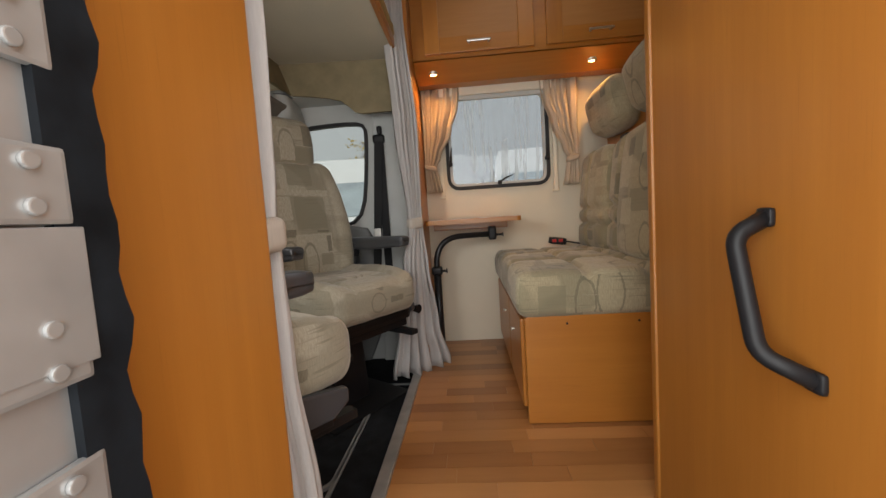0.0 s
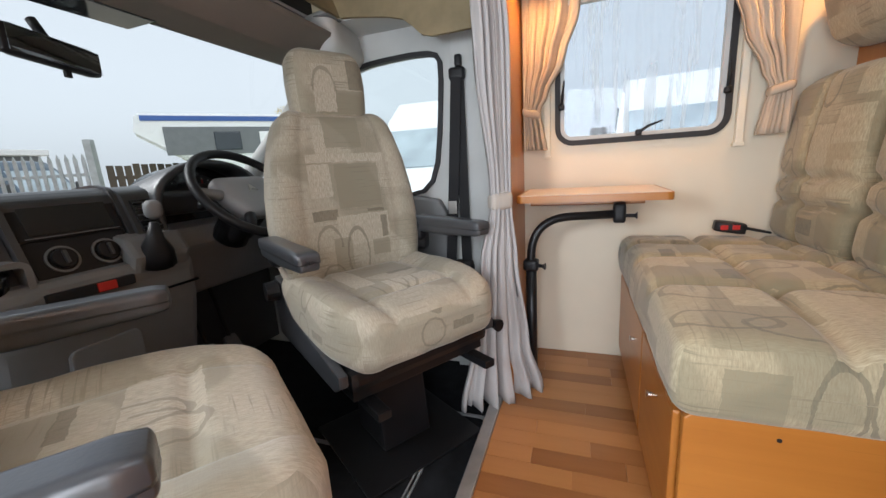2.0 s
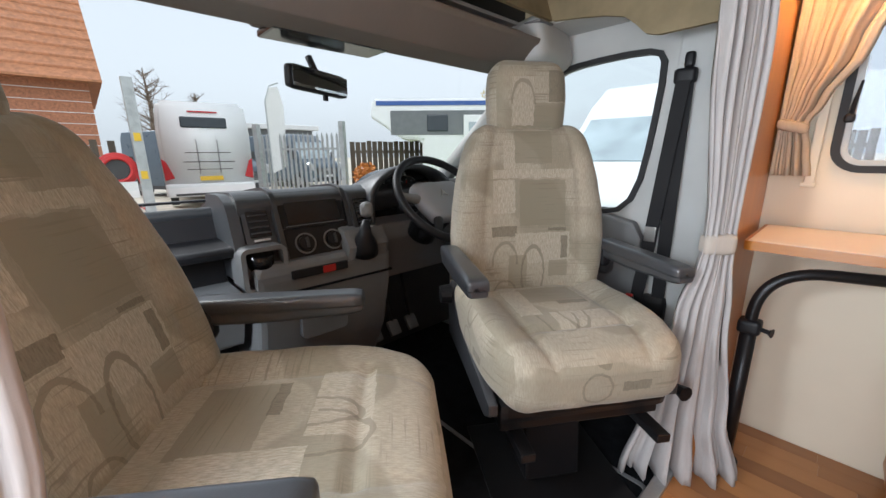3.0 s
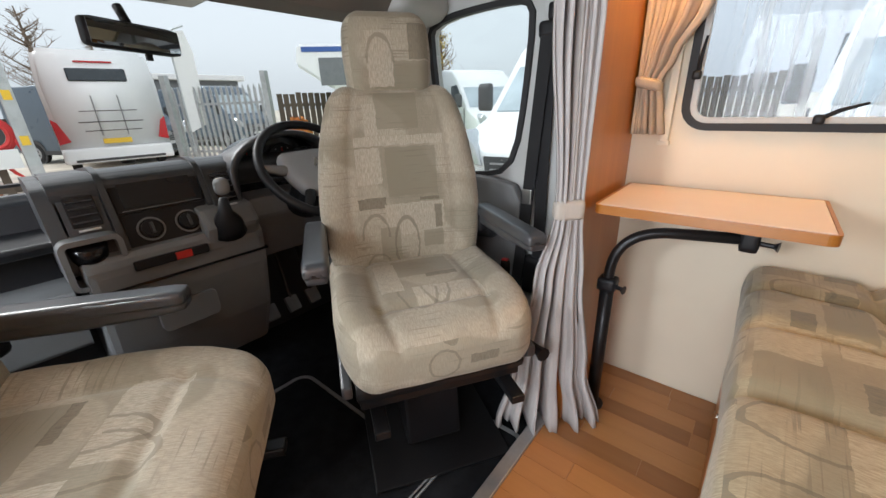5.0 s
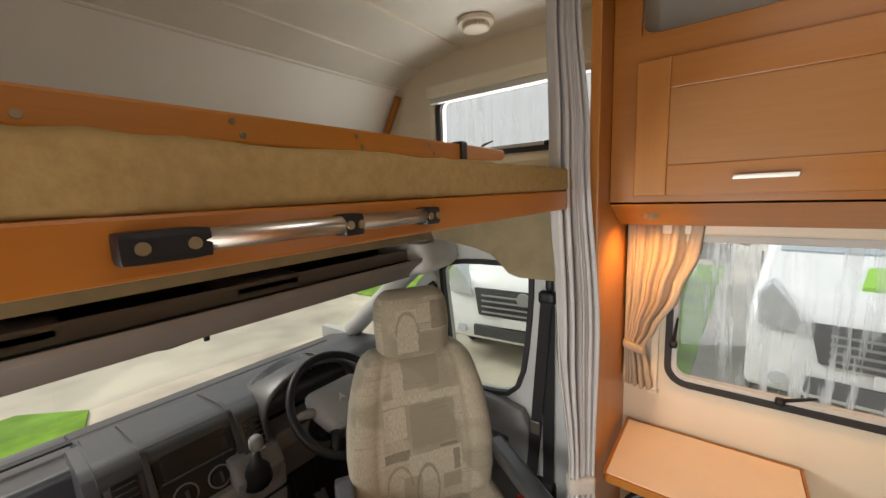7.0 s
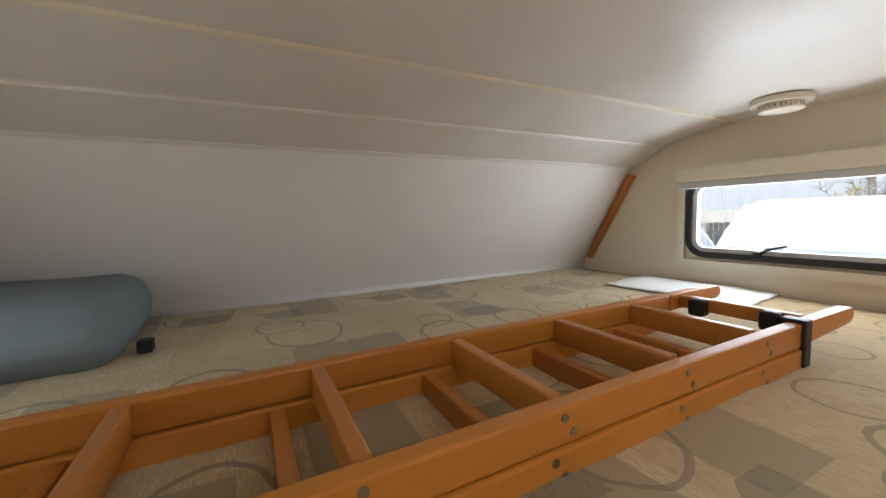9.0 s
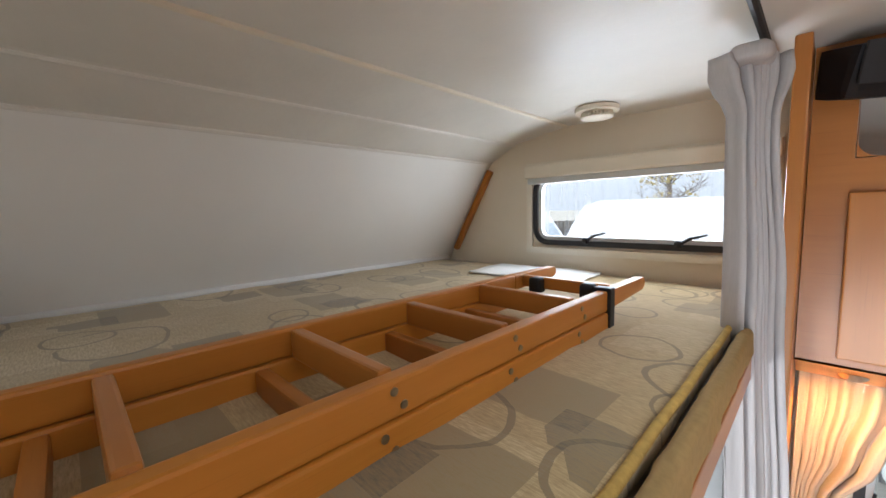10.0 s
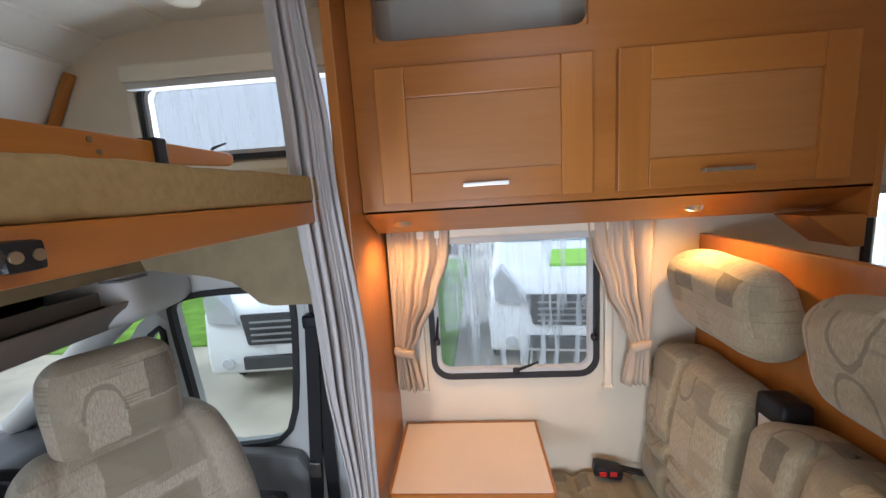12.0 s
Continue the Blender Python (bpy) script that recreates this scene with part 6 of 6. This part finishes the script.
for x in (-2.6,):
    wheel = part("wheel", disc((x, 0, G + 0.34), "y", 0.34, 0.0, 0.2, 24, 0.02), MO["tyre"], oc2)

# steel palisade gate
gate = thing("palisade_gate", "grey galvanised steel palisade gate standing open", "gate", pose(-12.2, 4.5, 0, 0, 0, 31))
for k in range(17):
    x = 0.1 + k * 0.155
    part("pale", prism([(x, G + 0.08), (x + 0.07, G + 0.08), (x + 0.07, G + 2.0), (x + 0.035, G + 2.12), (x, G + 2.0)], "y", -0.012, 0.012), MO["galv"], gate)
for z in (0.45, 1.65):
    part("crossbar", box((0.02, 0.014, G + z), (2.8, 0.06, G + z + 0.06)), MO["galv"], gate)
part("gate_post", box((-0.12, -0.08, G), (0.04, 0.08, G + 2.4), 0.01), MO["galv"], gate)
part("gate_post", box((2.72, -0.08, G), (2.86, 0.08, G + 2.4), 0.01), MO["galv"], gate)
post = thing("gate_post", "grey steel post with yellow marks at the yard gate", "post", pose(-8.7, 1.35, 0))
part("post", box((-0.08, -0.08, G), (0.08, 0.08, G + 2.8), 0.01), MO["galv"], post)
for z in (1.1, 1.75):
    part("sign", box((0.081, -0.05, G + z), (0.087, 0.05, G + z + 0.14), 0.002), MO["yellow"], post)
part("notice", box((0.10, -0.45, G + 0.78), (0.115, -0.12, G + 1.06), 0.004), MO["banner"], post, "white notice board")


def board_fence(p0, p1, h, mat, name, label, w=0.14, gap=0.03, top=False):
    a, c = Vector(p0), Vector(p1)
    L = (c - a).length
    f = thing(name, label, "fence", Matrix.Translation((a.x, a.y, G)) @ Euler((0, 0, math.atan2(c.y - a.y, c.x - a.x))).to_matrix().to_4x4())
    rnd = random.Random(int(L * 10))
    n = int(L / (w + gap))
    for k in range(n):
        x = k * (w + gap)
        part("board", box((x, -0.012, 0.05), (x + w, 0.012, h + rnd.uniform(-0.03, 0.03))), mat, f)
    for z in (0.4, h - 0.35):
        part("rail", box((0, 0.013, z), (L, 0.05, z + 0.09)), mat, f)
    return f


board_fence((-10.6, 6.6), (-9.0, 10.4), 1.9, MO["fence"], "board_fence", "dark weathered vertical board fence behind the turf")
board_fence((0.2, 12.5), (-10.0, 14.5), 1.9, MO["fence"], "board_fence", "dark weathered board fence behind the parked vans")
board_fence((-8.9, -3.2), (-8.8, 1.25), 1.75, MO["fence"], "board_fence", "black slatted fence in front of the brick building", 0.10, 0.13)
# brick building
bld = thing("brick_building", "orange brick building with an orange tiled roof behind the fence", "building")
part("wall", box((-15, -9, G), (-10.2, 0.9, 2.3)), MO["brick"], bld)
part("roof", prism([(-15.4, 2.3), (-9.9, 2.3), (-12.6, 4.6)], "y", -9.3, 1.1), MO["tile"], bld)
for k in range(14):
    z = G + 0.1 + k * 0.2
    part("brick_course", box((-10.205, -9, z), (-10.194, 0.9, z + 0.012)), MO["banner"], bld)
for k in range(10):
    f0 = k / 10
    part("tile_course", box((-9.93 - 2.7 * f0, -9.3, 2.29 + 2.3 * f0), (-9.88 - 2.7 * f0, 1.1, 2.33 + 2.3 * f0)), MO["tile"], bld)
hose = thing("hose_reel", "red garden hose coiled on a reel hung on the fence", "hose")
for k, r in enumerate((0.26, 0.23, 0.20)):
    part("coil", tube([(-8.72 + 0.02 * k, 1.0 + r * math.cos(a), 0.72 + r * math.sin(a)) for a in (2 * math.pi * q / 28 for q in range(28))], 0.03, 8, True), MO["hose"], hose, smooth=True)
part("reel", disc((0, 1.0, 0.72), "x", 0.17, -8.78, -8.7, 24, 0.01), MO["trim"], hose)
part("tail", tube([(-8.7, 1.25, 0.66), (-8.68, 1.33, 0.3), (-8.68, 1.27, 0.0), (-8.68, 1.12, 0.15), (-8.68, 0.95, 0.48)], 0.025, 8), MO["hose"], hose, smooth=True)
# potted shrub
pot = thing("plant_pot", "red glazed pot with an orange leafy shrub on the turf", "plant", pose(-10.0, 6.75, G + 0.03))
part("pot", tube([(0, 0, 0), (0, 0, 0.02), (0, 0, 0.42), (0, 0, 0.46), (0, 0, 0.44)], [0.2, 0.22, 0.32, 0.34, 0.28], 28), MO["pot"], pot, smooth=True)
lb = bmesh.new()
rnd = random.Random(4)


def leaves(bm_, centre, spread, count, size, rnd):
    for _ in range(count):
        d_ = Vector((rnd.gauss(0, 1), rnd.gauss(0, 1), rnd.gauss(0, 0.9)))
        d_ = d_.normalized() * (rnd.random() ** 0.5)
        p_ = Vector(centre) + Vector((d_.x * spread[0], d_.y * spread[1], d_.z * spread[2]))
        u_ = Vector((rnd.gauss(0, 1), rnd.gauss(0, 1), rnd.gauss(0, 1))).normalized()
        w_ = u_.orthogonal().normalized()
        s_ = size * rnd.uniform(0.6, 1.3)
        vs_ = [bm_.verts.new(p_ + a_) for a_ in (u_ * s_, w_ * s_ * 0.45, -u_ * s_, -w_ * s_ * 0.45)]
        bm_.faces.new(vs_)


leaves(lb, (0, 0, 0.85), (0.38, 0.38, 0.42), 900, 0.055, rnd)
part("foliage", lb, MO["bush"], pot, "orange autumn leaves")
part("stem", tube([(0, 0, 0.4), (0.02, 0.01, 0.9)], 0.03, 8), MO["twig"], pot)
tagged(part("plank", box((-0.12, -0.9, 0), (0.12, 0.9, 0.05), 0.006), MO["plank"]), "weathered plank lying on the turf", "plank").matrix_world = pose(-8.9, 7.3, G + 0.031, 0, 0, 42)
# distant bare trees
def bare_tree(x, y, h, seed, leaf=None):
    t_ = thing("tree", "bare autumn tree beyond the yard" if leaf is None else "thin tree with yellow autumn leaves", "tree", pose(x, y, G))
    r_ = random.Random(seed)
    part("trunk", tube([(0, 0, 0), (0.1, 0, h * 0.3), (0.0, 0.1, h * 0.6), (0.1, 0.0, h * 0.95)], [h * 0.03, h * 0.022, h * 0.014, h * 0.004], 8), MO["twig"], t_)
    cb = bmesh.new()
    for k in range(46):
        z = h * r_.uniform(0.25, 0.9)
        a = r_.uniform(0, 6.28)
        L = h * r_.uniform(0.15, 0.38) * (1.15 - z / h)
        p0 = Vector((0.05, 0.03, z))
        p1 = p0 + Vector((math.cos(a), math.sin(a), 0.7)) * L
        join(cb, tube([p0, p0.lerp(p1, 0.5) + Vector((0, 0, -0.05 * L)), p1], [h * 0.007, h * 0.004, h * 0.001], 4))
        for _ in range(7):
            q0 = p0.lerp(p1, r_.uniform(0.3, 1))
            q1 = q0 + Vector((r_.gauss(0, 1), r_.gauss(0, 1), r_.uniform(0.1, 1.2))).normalized() * L * 0.5
            join(cb, tube([q0, q1], [h * 0.0025, h * 0.0006], 3, caps=False))
    part("branches", cb, MO["twig"], t_)
    if leaf:
        fb = bmesh.new()
        for k in range(30):
            a = r_.uniform(0, 6.28)
            q = r_.uniform(0, h * 0.22)
            leaves(fb, (q * math.cos(a), q * math.sin(a), h * r_.uniform(0.35, 0.95)), (h * 0.06,) * 3, 22, 0.1, r_)
        part("foliage", fb, leaf, t_, "sparse yellow leaves")


bare_tree(-38, 5, 8.5, 1)
bare_tree(-42, 9, 7.5, 2)
bare_tree(-24, 30, 8, 3, MO["leaf"])
bare_tree(-6, 24, 7, 5, MO["leaf"])
shed = thing("shed", "grey clad shed with a pale roof beyond the gate", "building", pose(-26, 8.5, 0))
part("wall", box((-3, -4, G), (0, 4, G + 3.2)), MO["grey_wall"], shed)
part("roof", box((-3.3, -4.3, G + 3.2), (0.4, 4.3, G + 3.5), 0.05), MO["banner"], shed)
bn = thing("feather_flag", "white feather flag on a pole beside the gate", "flag", pose(-11.6, 4.6, 0))
part("pole", tube([(0, 0, G), (0, 0, G + 3.0), (0, 0.15, G + 3.4), (0, 0.4, G + 3.5)], 0.02, 8), MO["galv"], bn)
part("flag", prism([(0.02, G + 1.0), (0.45, G + 1.2), (0.5, G + 2.9), (0.38, G + 3.4), (0.15, G + 3.35), (0.02, G + 3.0)], "x", -0.006, 0.006), MO["banner"], bn)

# ---- floor planks of the living space, laid last ----
fl = setting("floor", box((-0.188, 0.86, -0.006), (REAR, FAR, -0.0035)), M["floor"], "wood-look plank vinyl floor in warm brown")
rnd = random.Random(11)
pw = 0.062
meshes = {}
y = 0.862
row = 0
while y < FAR - 0.01:
    x = -0.187 - rnd.uniform(0, 0.3)
    while x < 0.95:
        L = rnd.choice((0.24, 0.30, 0.36, 0.42))
        x0, x1 = max(x, -0.187), min(x + L, 1.0)
        if x1 - x0 > 0.01:
            key = (round(x1 - x0, 3), round(min(pw, FAR - 0.004 - y), 3))
            if key not in meshes:
                q = box((0, 0, 0), (key[0] - 0.0012, key[1] - 0.0012, 0.0035))
                me = bpy.data.meshes.new("plank")
                bmesh.ops.recalc_face_normals(q, faces=q.faces)
                q.to_mesh(me)
                q.free()
                me.materials.append(M["floor_plank"])
                meshes[key] = me
            o = new("plank", meshes[key])
            o.parent = fl
            o.location = (x0, y, -0.0035)
        x += L
    y += pw
    row += 1
